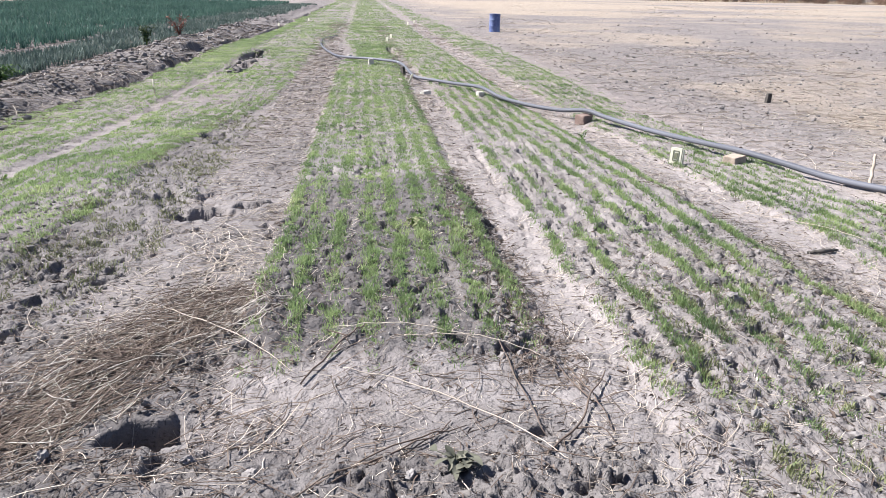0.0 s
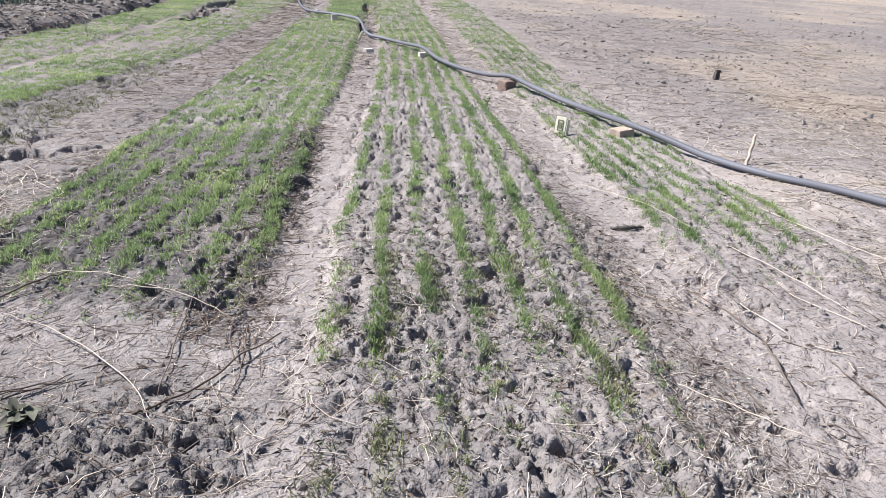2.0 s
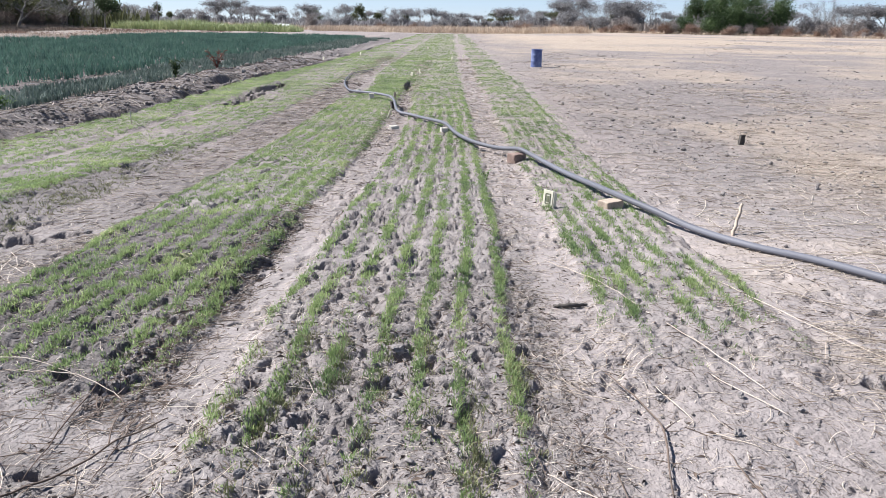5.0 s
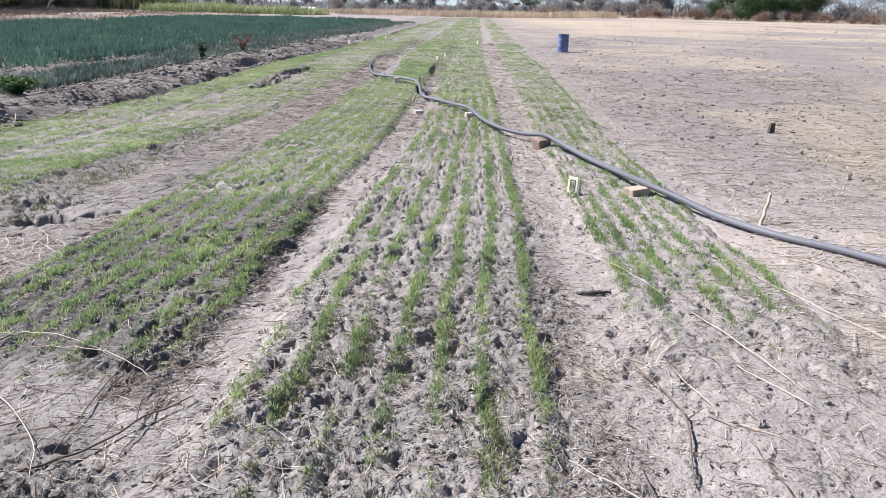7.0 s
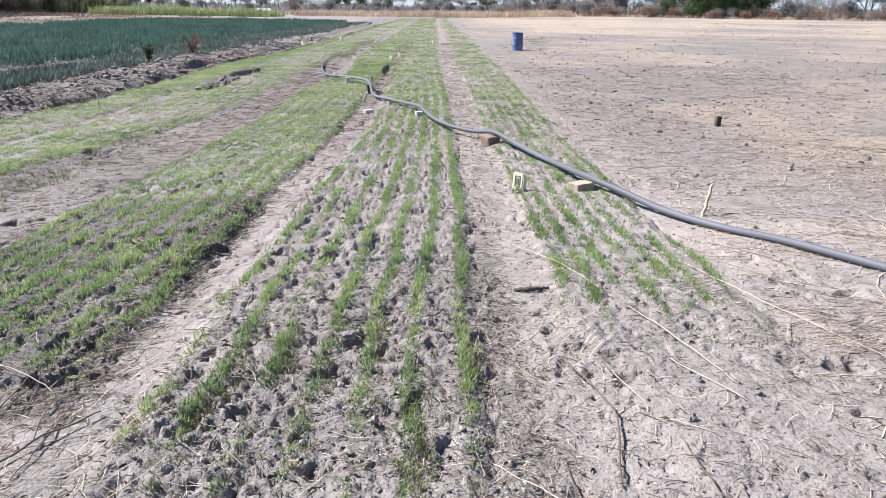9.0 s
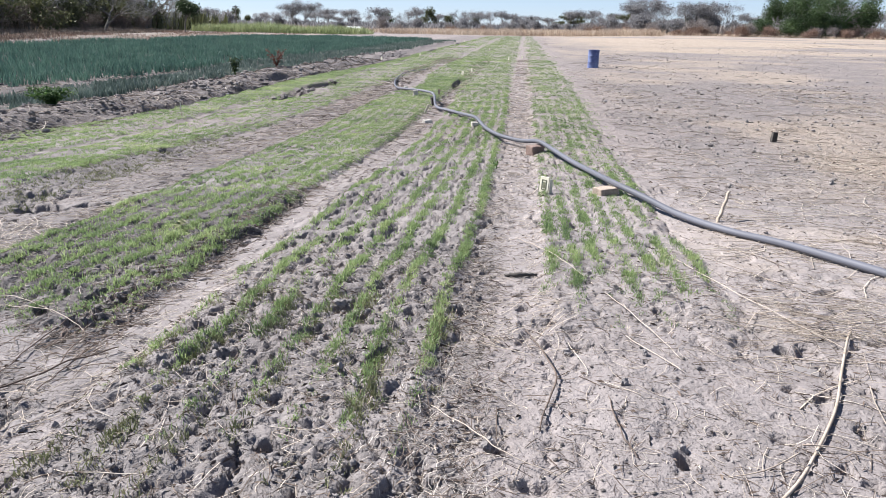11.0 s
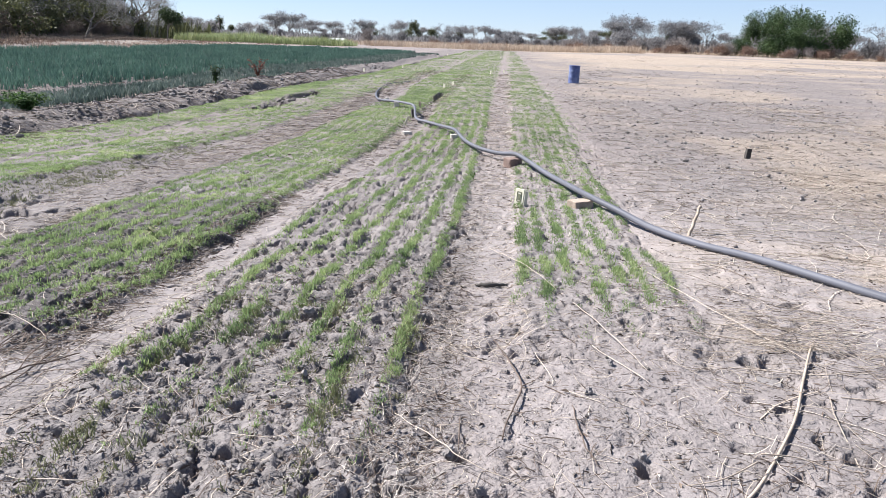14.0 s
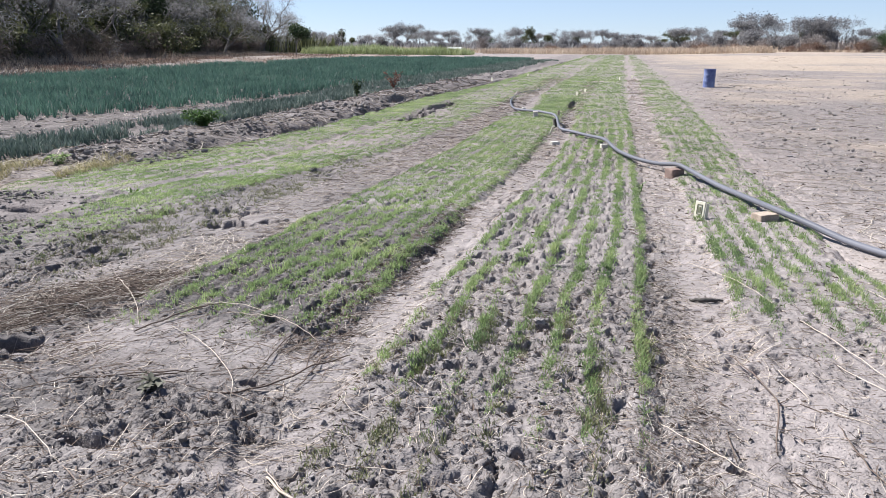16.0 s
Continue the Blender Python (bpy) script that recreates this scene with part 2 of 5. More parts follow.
class Shape:
    """Gathers vertices and faces of one mesh."""

    def __init__(self):
        self.v, self.q, self.t, self.n = [], [], [], 0

    def add(self, v, quads=None, tris=None):
        v = np.asarray(v, float)
        self.v.append(v)
        if quads is not None and len(quads):
            self.q.append(np.asarray(quads, np.int64).reshape(-1, 4) + self.n)
        if tris is not None and len(tris):
            self.t.append(np.asarray(tris, np.int64).reshape(-1, 3) + self.n)
        self.n += len(v)
        return self

    def tube(self, pts, radii, sides=6, caps=True):
        pts = np.asarray(pts, float)
        radii = np.broadcast_to(np.asarray(radii, float), (len(pts),))
        tan = np.gradient(pts, axis=0)
        tan /= np.linalg.norm(tan, axis=1)[:, None] + 1e-9
        ref = np.array([0, 0, 1.0]) if abs(tan[0][2]) < 0.9 else np.array([1.0, 0, 0])
        rings = []
        for p, t, r in zip(pts, tan, radii):
            a = np.cross(t, ref)
            a /= np.linalg.norm(a) + 1e-9
            b = np.cross(t, a)
            ang = np.arange(sides) / sides * 2 * np.pi
            rings.append(p + r * (np.cos(ang)[:, None] * a + np.sin(ang)[:, None] * b))
        n = len(pts)
        i, j = np.meshgrid(np.arange(n - 1), np.arange(sides), indexing="ij")
        j2 = (j + 1) % sides
        quads = np.stack([i * sides + j, i * sides + j2, (i + 1) * sides + j2, (i + 1) * sides + j], -1).reshape(-1, 4)
        v = np.concatenate(rings)
        tris = []
        if caps:
            v = np.concatenate([v, pts[:1], pts[-1:]])
            for k in range(sides):
                tris += [(n * sides, (k + 1) % sides, k), (n * sides + 1, (n - 1) * sides + k, (n - 1) * sides + (k + 1) % sides)]
        return self.add(v, quads, tris)

    def box(self, size, at=(0, 0, 0), turn=0.0, bevel=0.006, lumpy=0.0, seed=0):
        """A block with bevelled, slightly worn edges, standing on at."""
        bm = bmesh.new()
        bmesh.ops.create_cube(bm, size=1.0)
        for w in bm.verts:
            w.co = Vector((w.co.x * size[0], w.co.y * size[1], (w.co.z + 0.5) * size[2]))
        bmesh.ops.bevel(bm, geom=bm.edges[:], offset=bevel, segments=2, affect="EDGES", profile=0.6)
        if lumpy:
            bmesh.ops.subdivide_edges(bm, edges=bm.edges[:], cuts=2, use_grid_fill=True)
            for w in bm.verts:
                w.co += noise.noise_vector(w.co * 14 + Vector((seed, 0, 0))) * lumpy
        return self.bm(bm, Matrix.Translation(at) @ Matrix.Rotation(turn, 4, "Z"))

    def bm(self, bm, m=None):
        if m is not None:
            bm.transform(m)
        bm.verts.index_update()
        v = [tuple(w.co) for w in bm.verts]
        q = [[w.index for w in f.verts] for f in bm.faces if len(f.verts) == 4]
        t = []
        for f in bm.faces:
            ids = [w.index for w in f.verts]
            if len(ids) != 4:
                t += [(ids[0], ids[k], ids[k + 1]) for k in range(1, len(ids) - 1)]
        bm.free()
        return self.add(v, q, t)

    def mesh(self, name, smooth=False):
        v = np.concatenate(self.v)
        q = np.concatenate(self.q) if self.q else None
        t = np.concatenate(self.t) if self.t else None
        return mesh_np(name, v, q, t, smooth)


def empty(name, at=(0, 0, 0), turn=0.0):
    ob = new(name)
    ob.location, ob.rotation_euler = at, (0, 0, turn)
    return ob


def part(name, shape, material, parent=None, label="", smooth=False):
    me = shape.mesh(name, smooth) if isinstance(shape, Shape) else shape
    me.materials.append(material)
    ob = new(name, me)
    if parent is not None:
        ob.parent = parent
    if label:
        tagged(ob, label)
    return ob


# ---- materials ----
def material(name, rough=0.9, metal=0.0):
    m = bpy.data.materials.new(name)
    m.use_nodes = True
    n = m.node_tree.nodes["Principled BSDF"]
    n.inputs["Roughness"].default_value, n.inputs["Metallic"].default_value = rough, metal
    n.inputs["Specular IOR Level"].default_value = 0.25
    return m, m.node_tree, n


def node(t, kind, **inputs):
    n = t.nodes.new("ShaderNode" + kind)
    for k, v in inputs.items():
        n.inputs[k.replace("_", " ")].default_value = v
    return n


def tex(t, scale, detail=4.0, rough=0.6, coords=None):
    n = node(t, "TexNoise", Scale=scale, Detail=detail, Roughness=rough)
    t.links.new(coords, n.inputs["Vector"])
    return n.outputs["Fac"]


def ramp(t, fac, stops):
    r = t.nodes.new("ShaderNodeValToRGB")
    while len(r.color_ramp.elements) < len(stops):
        r.color_ramp.elements.new(0.5)
    for e, (p, c) in zip(r.color_ramp.elements, stops):
        e.position, e.color = p, (*c, 1)
    t.links.new(fac, r.inputs[0])
    return r.outputs[0]


def mix(t, fac, a, b, blend="MIX"):
    n = t.nodes.new("ShaderNodeMix")
    n.data_type, n.blend_type = "RGBA", blend
    for value, k in ((fac, 0), (a, 6), (b, 7)):
        if isinstance(value, (int, float)):
            n.inputs[k].default_value = value
        elif isinstance(value, tuple):
            n.inputs[k].default_value = (*value, 1)
        else:
            t.links.new(value, n.inputs[k])
    return n.outputs[2]


def bump(t, n, height, strength=0.4, distance=0.01):
    b = node(t, "Bump", Strength=strength, Distance=distance)
    t.links.new(height, b.inputs["Height"])
    t.links.new(b.outputs[0], n.inputs["Normal"])


def plain(name, dark, light, scale=8.0, rough=0.85, relief=0.3, depth=0.004, metal=0.0, fine=60.0, space="Object"):
    """A two-tone, grainy surface."""
    m, t, n = material(name, rough, metal)
    c = t.nodes.new("ShaderNodeTexCoord").outputs[space]
    big, small = tex(t, scale, coords=c), tex(t, fine, coords=c)
    col = ramp(t, big, [(0.3, dark), (0.7, light)])
    col = mix(t, 0.35, col, ramp(t, small, [(0.3, tuple(x * 0.6 for x in dark)), (0.75, light)]))
    t.links.new(col, n.inputs["Base Color"])
    bump(t, n, small, relief, depth)
    return m


def leafy(name, stops, rough=0.6, clear=0.25, scale=1.2):
    """Thin leaves, each with its own tone, in drifts of lighter and darker growth."""
    m, t, n = material(name, rough)
    g = t.nodes.new("ShaderNodeNewGeometry")
    drift = tex(t, scale, 3, coords=g.outputs["Position"])
    add = t.nodes.new("ShaderNodeMath")
    add.operation = "MULTIPLY_ADD"
    add.inputs[1].default_value = 0.45
    t.links.new(g.outputs["Random Per Island"], add.inputs[0])
    sub = t.nodes.new("ShaderNodeMath")
    sub.operation = "MULTIPLY_ADD"
    sub.inputs[1].default_value, sub.inputs[2].default_value = 1.3, -0.37
    t.links.new(drift, sub.inputs[0])
    t.links.new(sub.outputs[0], add.inputs[2])
    col = ramp(t, add.outputs[0], stops)
    t.links.new(col, n.inputs["Base Color"])
    if clear:
        tr = t.nodes.new("ShaderNodeBsdfTranslucent")
        t.links.new(col, tr.inputs[0])
        mx = t.nodes.new("ShaderNodeMixShader")
        mx.inputs[0].default_value = clear
        out = t.nodes["Material Output"]
        t.links.new(n.outputs[0], mx.inputs[1])
        t.links.new(tr.outputs[0], mx.inputs[2])
        t.links.new(mx.outputs[0], out.inputs[0])
    return m


def soil_material():
    m, t, n = material("soil", 0.95)
    n.inputs["Specular IOR Level"].default_value = 0.15
    p = t.nodes.new("ShaderNodeNewGeometry").outputs["Position"]
    a = t.nodes.new("ShaderNodeAttribute")
    a.attribute_name = "soil_kind"
    sep = t.nodes.new("ShaderNodeSeparateColor")
    t.links.new(a.outputs["Color"], sep.inputs[0])
    tilled, straw, crust = sep.outputs[0], sep.outputs[1], sep.outputs[2]
    big, mid, small, grain = tex(t, 0.7, 5, coords=p), tex(t, 5, 6, 0.65, p), tex(t, 38, 5, 0.7, p), tex(t, 190, 3, 0.6, p)
    dry = ramp(t, mid, [(0.28, (0.225, 0.200, 0.192)), (0.5, (0.290, 0.260, 0.250)), (0.75, (0.345, 0.312, 0.302))])
    clay = ramp(t, mid, [(0.25, (0.13, 0.119, 0.116)), (0.55, (0.225, 0.207, 0.201)), (0.8, (0.33, 0.306, 0.298))])
    col = mix(t, tilled, dry, clay)
    pale = ramp(t, small, [(0.3, (0.34, 0.308, 0.295)), (0.7, (0.465, 0.425, 0.408))])
    col = mix(t, crust, col, pale)
    hay = ramp(t, small, [(0.3, (0.27, 0.22, 0.172)), (0.7, (0.55, 0.475, 0.385))])
    col = mix(t, straw, col, hay)
    col = mix(t, 0.55, col, ramp(t, big, [(0.3, (0.78, 0.77, 0.77)), (0.7, (1.10, 1.06, 1.03))]), "MULTIPLY")
    debris = tex(t, 2.6, 6, 0.75, p)
    spread = t.nodes.new("ShaderNodeMath")
    spread.operation, spread.inputs[1].default_value = "MULTIPLY", 0.65
    t.links.new(a.outputs["Alpha"], spread.inputs[0])
    col = mix(t, spread.outputs[0], col, mix(t, 1.0, col, ramp(t, debris, [(0.30, (0.52, 0.48, 0.45)), (0.46, (0.98, 0.94, 0.91)), (0.58, (1.05, 1.02, 1.0)), (0.72, (1.32, 1.25, 1.14))]), "MULTIPLY"))
    # Dark flecks match the bump's hollows, so crevice shade is painted in with them.
    fleck = tex(t, 62, 2, 0.5, p)
    col = mix(t, 0.8, col, ramp(t, fleck, [(0.30, (0.40, 0.37, 0.35)), (0.39, (1.0, 1.0, 1.0)), (0.64, (1.0, 1.0, 1.0)), (0.76, (1.12, 1.1, 1.07))]), "MULTIPLY")
    col = mix(t, 0.5, col, ramp(t, grain, [(0.3, (0.6, 0.6, 0.6)), (0.7, (1.2, 1.2, 1.2))]), "MULTIPLY")
    # Darkens the soil: damp lanes, and clod shade painted into beds and headland.
    dark_mask = t.nodes.new("ShaderNodeAttribute")
    dark_mask.attribute_name = "damp_shade"
    col = mix(t, dark_mask.outputs["Fac"], col, mix(t, 1.0, col, (0.56, 0.56, 0.57), "MULTIPLY"))
    t.links.new(col, n.inputs["Base Color"])
    coarse = node(t, "Bump", Strength=0.9, Distance=0.055)
    amount = t.nodes.new("ShaderNodeMath")
    amount.operation, amount.inputs[1].default_value, amount.inputs[2].default_value = "MULTIPLY_ADD", 2.4, 0.8
    t.links.new(a.outputs["Alpha"], amount.inputs[0])
    relief = t.nodes.new("ShaderNodeMath")
    relief.operation = "MULTIPLY"
    t.links.new(mix(t, 0.5, mid, tex(t, 13, 4, 0.7, p)), relief.inputs[0])
    t.links.new(amount.outputs[0], relief.inputs[1])
    t.links.new(relief.outputs[0], coarse.inputs["Height"])
    fine = node(t, "Bump", Strength=1.0, Distance=0.013)
    t.links.new(mix(t, 0.45, small, fleck), fine.inputs["Height"])
    t.links.new(coarse.outputs[0], fine.inputs["Normal"])
    t.links.new(fine.outputs[0], n.inputs["Normal"])
    return m


SOIL = soil_material()
DARKCLOD = plain("dark_clod_soil", (0.11, 0.098, 0.09), (0.23, 0.205, 0.19), 9, 0.95, 0.8, 0.008)
CLOD = plain("clod_soil", (0.17, 0.155, 0.147), (0.32, 0.292, 0.28), 9, 0.95, 0.8, 0.008)
GRASS = leafy("seedling_leaf", [(0.05, (0.082, 0.122, 0.062)), (0.3, (0.16, 0.226, 0.10)), (0.65, (0.27, 0.35, 0.148)), (0.95, (0.47, 0.50, 0.26))], 0.55, 0.5)
DRYLEAF = leafy("withered_leaf", [(0.1, (0.08, 0.082, 0.06)), (0.6, (0.15, 0.145, 0.11)), (0.95, (0.25, 0.235, 0.18))], 0.8, 0.15)
STRAW = leafy("straw", [(0.1, (0.25, 0.20, 0.16)), (0.4, (0.42, 0.355, 0.29)), (0.7, (0.53, 0.46, 0.385)), (0.95, (0.66, 0.60, 0.52))], 0.7, 0.0, 0.8)
GREYSTRAW = leafy("weathered_straw", [(0.1, (0.20, 0.175, 0.15)), (0.5, (0.33, 0.295, 0.26)), (0.95, (0.52, 0.475, 0.43))], 0.8, 0.0, 0.8)
TWIG = leafy("dead_stem", [(0.1, (0.05, 0.038, 0.032)), (0.6, (0.135, 0.10, 0.08)), (0.95, (0.27, 0.215, 0.17))], 0.85, 0.0, 0.8)
ONION = leafy("onion_leaf", [(0.1, (0.033, 0.066, 0.056)), (0.45, (0.07, 0.135, 0.108)), (0.8, (0.12, 0.215, 0.16)), (1.0, (0.16, 0.25, 0.18))], 0.7, 0.25, 0.4)
GREYONION = leafy("wilting_onion_leaf", [(0.1, (0.045, 0.068, 0.058)), (0.4, (0.10, 0.14, 0.118)), (0.7, (0.19, 0.235, 0.20)), (0.97, (0.36, 0.36, 0.30))], 0.7, 0.15, 0.5)
BUSHLEAF = leafy("bush_weed_leaf", [(0.1, (0.03, 0.06, 0.02)), (0.6, (0.06, 0.12, 0.03)), (0.95, (0.13, 0.20, 0.05))], 0.75, 0.3)
YELLOWGRASS = leafy("yellow_grass_leaf", [(0.1, (0.20, 0.18, 0.09)), (0.6, (0.33, 0.29, 0.16)), (0.95, (0.50, 0.44, 0.27))], 0.8, 0.2)
WEED = leafy("weed_leaf", [(0.1, (0.05, 0.09, 0.025)), (0.6, (0.09, 0.16, 0.035)), (0.95, (0.18, 0.23, 0.06))], 0.45, 0.25)
GREYWEED = leafy("dusty_weed_leaf", [(0.1, (0.13, 0.14, 0.08)), (0.6, (0.22, 0.23, 0.115)), (0.95, (0.36, 0.34, 0.19))], 0.8, 0.1)
REDWEED = leafy("red_weed_leaf", [(0.1, (0.09, 0.035, 0.03)), (0.6, (0.16, 0.06, 0.045)), (0.95, (0.22, 0.10, 0.06))], 0.7, 0.2)
CANOPY = leafy("tree_leaf", [(0.1, (0.02, 0.033, 0.016)), (0.5, (0.039, 0.062, 0.028)), (0.95, (0.08, 0.10, 0.042))], 0.6, 0.25, 0.25)
EVERGREEN = leafy("evergreen_leaf", [(0.1, (0.025, 0.042, 0.017)), (0.5, (0.052, 0.088, 0.032)), (0.95, (0.10, 0.145, 0.052))], 0.65, 0.2, 0.25)
OLIVE = leafy("bush_leaf", [(0.1, (0.042, 0.047, 0.024)), (0.5, (0.078, 0.086, 0.04)), (0.95, (0.15, 0.15, 0.068))], 0.7, 0.25, 0.3)
# Grey leaves, paled and low in contrast: distance haze is put into the colour.
HAZYCROWN = leafy("hazed_acacia_leaf", [(0.1, (0.155, 0.152, 0.157)), (0.5, (0.21, 0.205, 0.208)), (0.95, (0.27, 0.26, 0.255))], 0.85, 0.45, 0.1)
DRYBUSH = leafy("dry_bush_twig", [(0.1, (0.10, 0.075, 0.063)), (0.5, (0.17, 0.135, 0.108)), (0.95, (0.28, 0.22, 0.17))], 0.9, 0.0, 0.2)
RUSSET = leafy("russet_twig", [(0.1, (0.12, 0.075, 0.055)), (0.5, (0.20, 0.13, 0.10)), (0.95, (0.32, 0.22, 0.165))], 0.9, 0.15, 0.15)
# Paler than DRYBUSH: haze over the far twigs is painted into this tone.
HAZYDRY = leafy("hazed_twig", [(0.1, (0.17, 0.15, 0.14)), (0.5, (0.24, 0.21, 0.195)), (0.95, (0.33, 0.29, 0.26))], 0.9, 0.2, 0.05)
DRYGRASS = leafy("tall_dry_grass", [(0.1, (0.31, 0.23, 0.17)), (0.5, (0.45, 0.355, 0.27)), (0.95, (0.60, 0.50, 0.39))], 0.8, 0.15, 0.08)
MAIZE = leafy("maize_leaf", [(0.1, (0.17, 0.21, 0.10)), (0.5, (0.27, 0.32, 0.15)), (0.95, (0.44, 0.45, 0.25))], 0.6, 0.2, 0.15)
BARK = plain("bark", (0.09, 0.081, 0.073), (0.20, 0.183, 0.168), 5, 0.95, 0.6, 0.01)
HOSE = plain("hose_rubber", (0.062, 0.064, 0.076), (0.155, 0.158, 0.185), 3.5, 0.6, 0.25, 0.002, fine=45, space="Generated")
BRICK = plain("mud_brick", (0.30, 0.235, 0.185), (0.50, 0.41, 0.335), 9, 0.95, 0.7, 0.005)
REDBRICK = plain("fired_brick", (0.17, 0.115, 0.095), (0.29, 0.215, 0.185), 9, 0.95, 0.7, 0.005)
PAINT = plain("cream_card", (0.52, 0.49, 0.39), (0.68, 0.65, 0.53), 9, 0.6, 0.2, 0.001)
INK = plain("faded_ink", (0.10, 0.11, 0.07), (0.20, 0.20, 0.13), 20, 0.8, 0.2, 0.001)
WHITE = plain("white_stone", (0.42, 0.39, 0.34), (0.66, 0.62, 0.56), 9, 0.8, 0.5, 0.004)
WOOD = plain("weathered_wood", (0.26, 0.20, 0.155), (0.50, 0.42, 0.34), 7, 0.85, 0.5, 0.003)
DARKWOOD = plain("charred_wood", (0.045, 0.04, 0.037), (0.10, 0.09, 0.08), 7, 0.9, 0.5, 0.003)
DRUMBLUE = plain("faded_blue_paint", (0.025, 0.045, 0.19), (0.26, 0.31, 0.46), 1.6, 0.45, 0.2, 0.003, fine=12)
DRUMLID = plain("dusty_drum_lid", (0.20, 0.21, 0.25), (0.36, 0.36, 0.38), 5, 0.6, 0.2, 0.003)
SHEET = plain("white_sheeting", (0.62, 0.63, 0.64), (0.80, 0.80, 0.80), 0.5, 0.6, 0.2, 0.01)
CABLE = plain("grey_cable", (0.25, 0.25, 0.25), (0.40, 0.40, 0.40), 2, 0.7, 0.1, 0.001)


# ---- ground ----
def graded(fine0, fine1, step, far0, far1, grow=1.06, back=1.06):
    mid = list(np.arange(fine0, fine1, step))
    up, s, v = [], step, fine1
    while v < far1:
        up.append(v)
        s *= grow
        v += s
    up.append(far1)
    down, s, v = [], step, fine0
    while True:
        s *= back
        v -= s
        if v < far0:
            break
        down.append(v)
    down.append(far0)
    return np.array(down[::-1] + mid + up)


def make_ground():
    xs = graded(-1.7, 5.0, 0.0128, -1500, 1500, 1.045, 1.019)
    ys = graded(0.5, 4.3, 0.0135, -400, 2500, 1.021, 1.18)
    X, Y = np.meshgrid(xs, ys)
    x, y = X.ravel(), Y.ravel()
    z = ground_height(x, y)
    ny, nx = X.shape
    i, j = np.meshgrid(np.arange(ny - 1), np.arange(nx - 1), indexing="ij")
    k = (i * nx + j).ravel()
    me = mesh_np("ground", np.stack([x, y, z], 1), np.stack([k, k + 1, k + nx + 1, k + nx], 1), smooth=True)
    # Darker clay for tilled soil; over the bare field it paints in clod shade.
    tilled = np.clip(roughness(x, y) * 1.25 - 0.15, 0, 1)
    tilled = tilled * (1 - 0.15 * zone(x, y, 3.4, 5.0, 0.5, 96, 0.1) - 0.12 * zone(x, y, 1.4, 3.1, 0.5, 12, 0.1)) * (1 - 0.75 * ease(7, 18, y) * zone(x, y, -1.4, 5.2, 5, 100, 0.2)) + 0.2 * zone(x, y, -0.45, 1.15, 2.9, 40, 0.08)
    straw = 0.8 * ease(40, 70, y) * ease(5, 14, x) * ease(-0.2, 0.6, fbm(x * 0.05, y * 0.14, 5) + 0.5 * ease(60, 130, y))
    straw = np.maximum(straw, 0.55 * ease(6, 10, y) * ease(5.0, 7, x) * ease(-0.2, 0.7, fbm(x * 0.22, y * 0.3, 6)))
    straw = np.maximum(straw, 0.55 * zone(x, y, 5.0, 12, 2.0, 6.0, 0.8) * ease(-0.3, 0.7, fbm(x * 0.9, y * 1.4, 15)))
    straw = np.maximum(straw, (0.08 + 0.2 * ease(55, 85, y)) * ease(-31, -35, x))
    tilled = np.maximum(tilled, 0.60 * zone(x, y, -1.4, 1.5, 1.8, 60, 0.2) * (0.7 + 0.5 * fbm(x * 1.1, y * 1.1, 27, 3)))
    tilled = np.maximum(tilled, 0.95 * ease(-33, -36, x))
    tilled = np.maximum(tilled, 0.9 * zone(x, y, -34, -6.2, 4, 105, 0.5))
    straw = np.maximum(straw, 0.55 * zone(x, y, -6.3, -4.7, 4.4, 8.8, 0.4) * ease(-0.3, 0.5, fbm(x * 1.1, y * 1.1, 16)))
    tilled = np.maximum(tilled, 0.95 * zone(x, y, -9.0, -4.3, 9, 150, 0.4))
    crust = 0.25 * zone(x, y, 1.02, 1.5, 2.2, 14, 0.1) + 0.05 * zone(x, y, 3.1, 4.8, 0.6, 2.6, 0.4) + 0.5 * zone(x, y, 3.05, 3.5, 3, 40, 0.1)
    crust = np.clip(crust * (0.35 + 0.6 * fbm(x * 1.3, y * 0.7, 25, 3)), 0, 0.55) * (1 - 0.8 * tilled)
    open_field = np.maximum(ease(5, 14, y), np.maximum(ease(5.4, 8, x), ease(-2.4, -5, x)))
    col = np.stack([tilled, straw, crust, open_field], 1).astype(np.float32)
    at = me.color_attributes.new("soil_kind", "FLOAT_COLOR", "POINT")
    at.data.foreach_set("color", col.ravel())
    damp_shade = np.maximum(0.95 * zone(x, y, -36, -6.8, 5, 105, 0.4), 0.9 * zone(x, y, -6.2, -2.6, 2.4, 6.2, 0.4))
    # Beds and headland: shade between clods is painted in along with the damp.
    damp_shade = np.maximum(damp_shade, 1.0 * zone(x, y, -0.5, 0.95, 2.9, 6.5, 0.15) + 0.6 * zone(x, y, -3.0, -1.4, 3.2, 9.5, 0.2))
    damp_shade = np.maximum(damp_shade, 0.75 * zone(x, y, -0.6, 1.25, 0.5, 2.4, 0.2))
    damp_shade = np.maximum(damp_shade, 0.85 * zone(x, y, 0.86, 1.17, 2.75, 6.6, 0.06))
    damp_shade = np.maximum(damp_shade, 0.22 * zone(x, y, 1.42, 3.15, 0.6, 6.5, 0.1))
    # Paths and east foreground: a slight darkening only.
    damp_shade = np.maximum(damp_shade, 0.30 * np.maximum(zone(x, y, 3.1, 5.4, 0.5, 3.4, 0.5), zone(x, y, 0.9, 1.46, 1.4, 3.3, 0.1)))
    damp_shade = np.maximum(damp_shade, 0.40 * zone(x, y, -1.45, -0.4, 2.5, 10, 0.15))
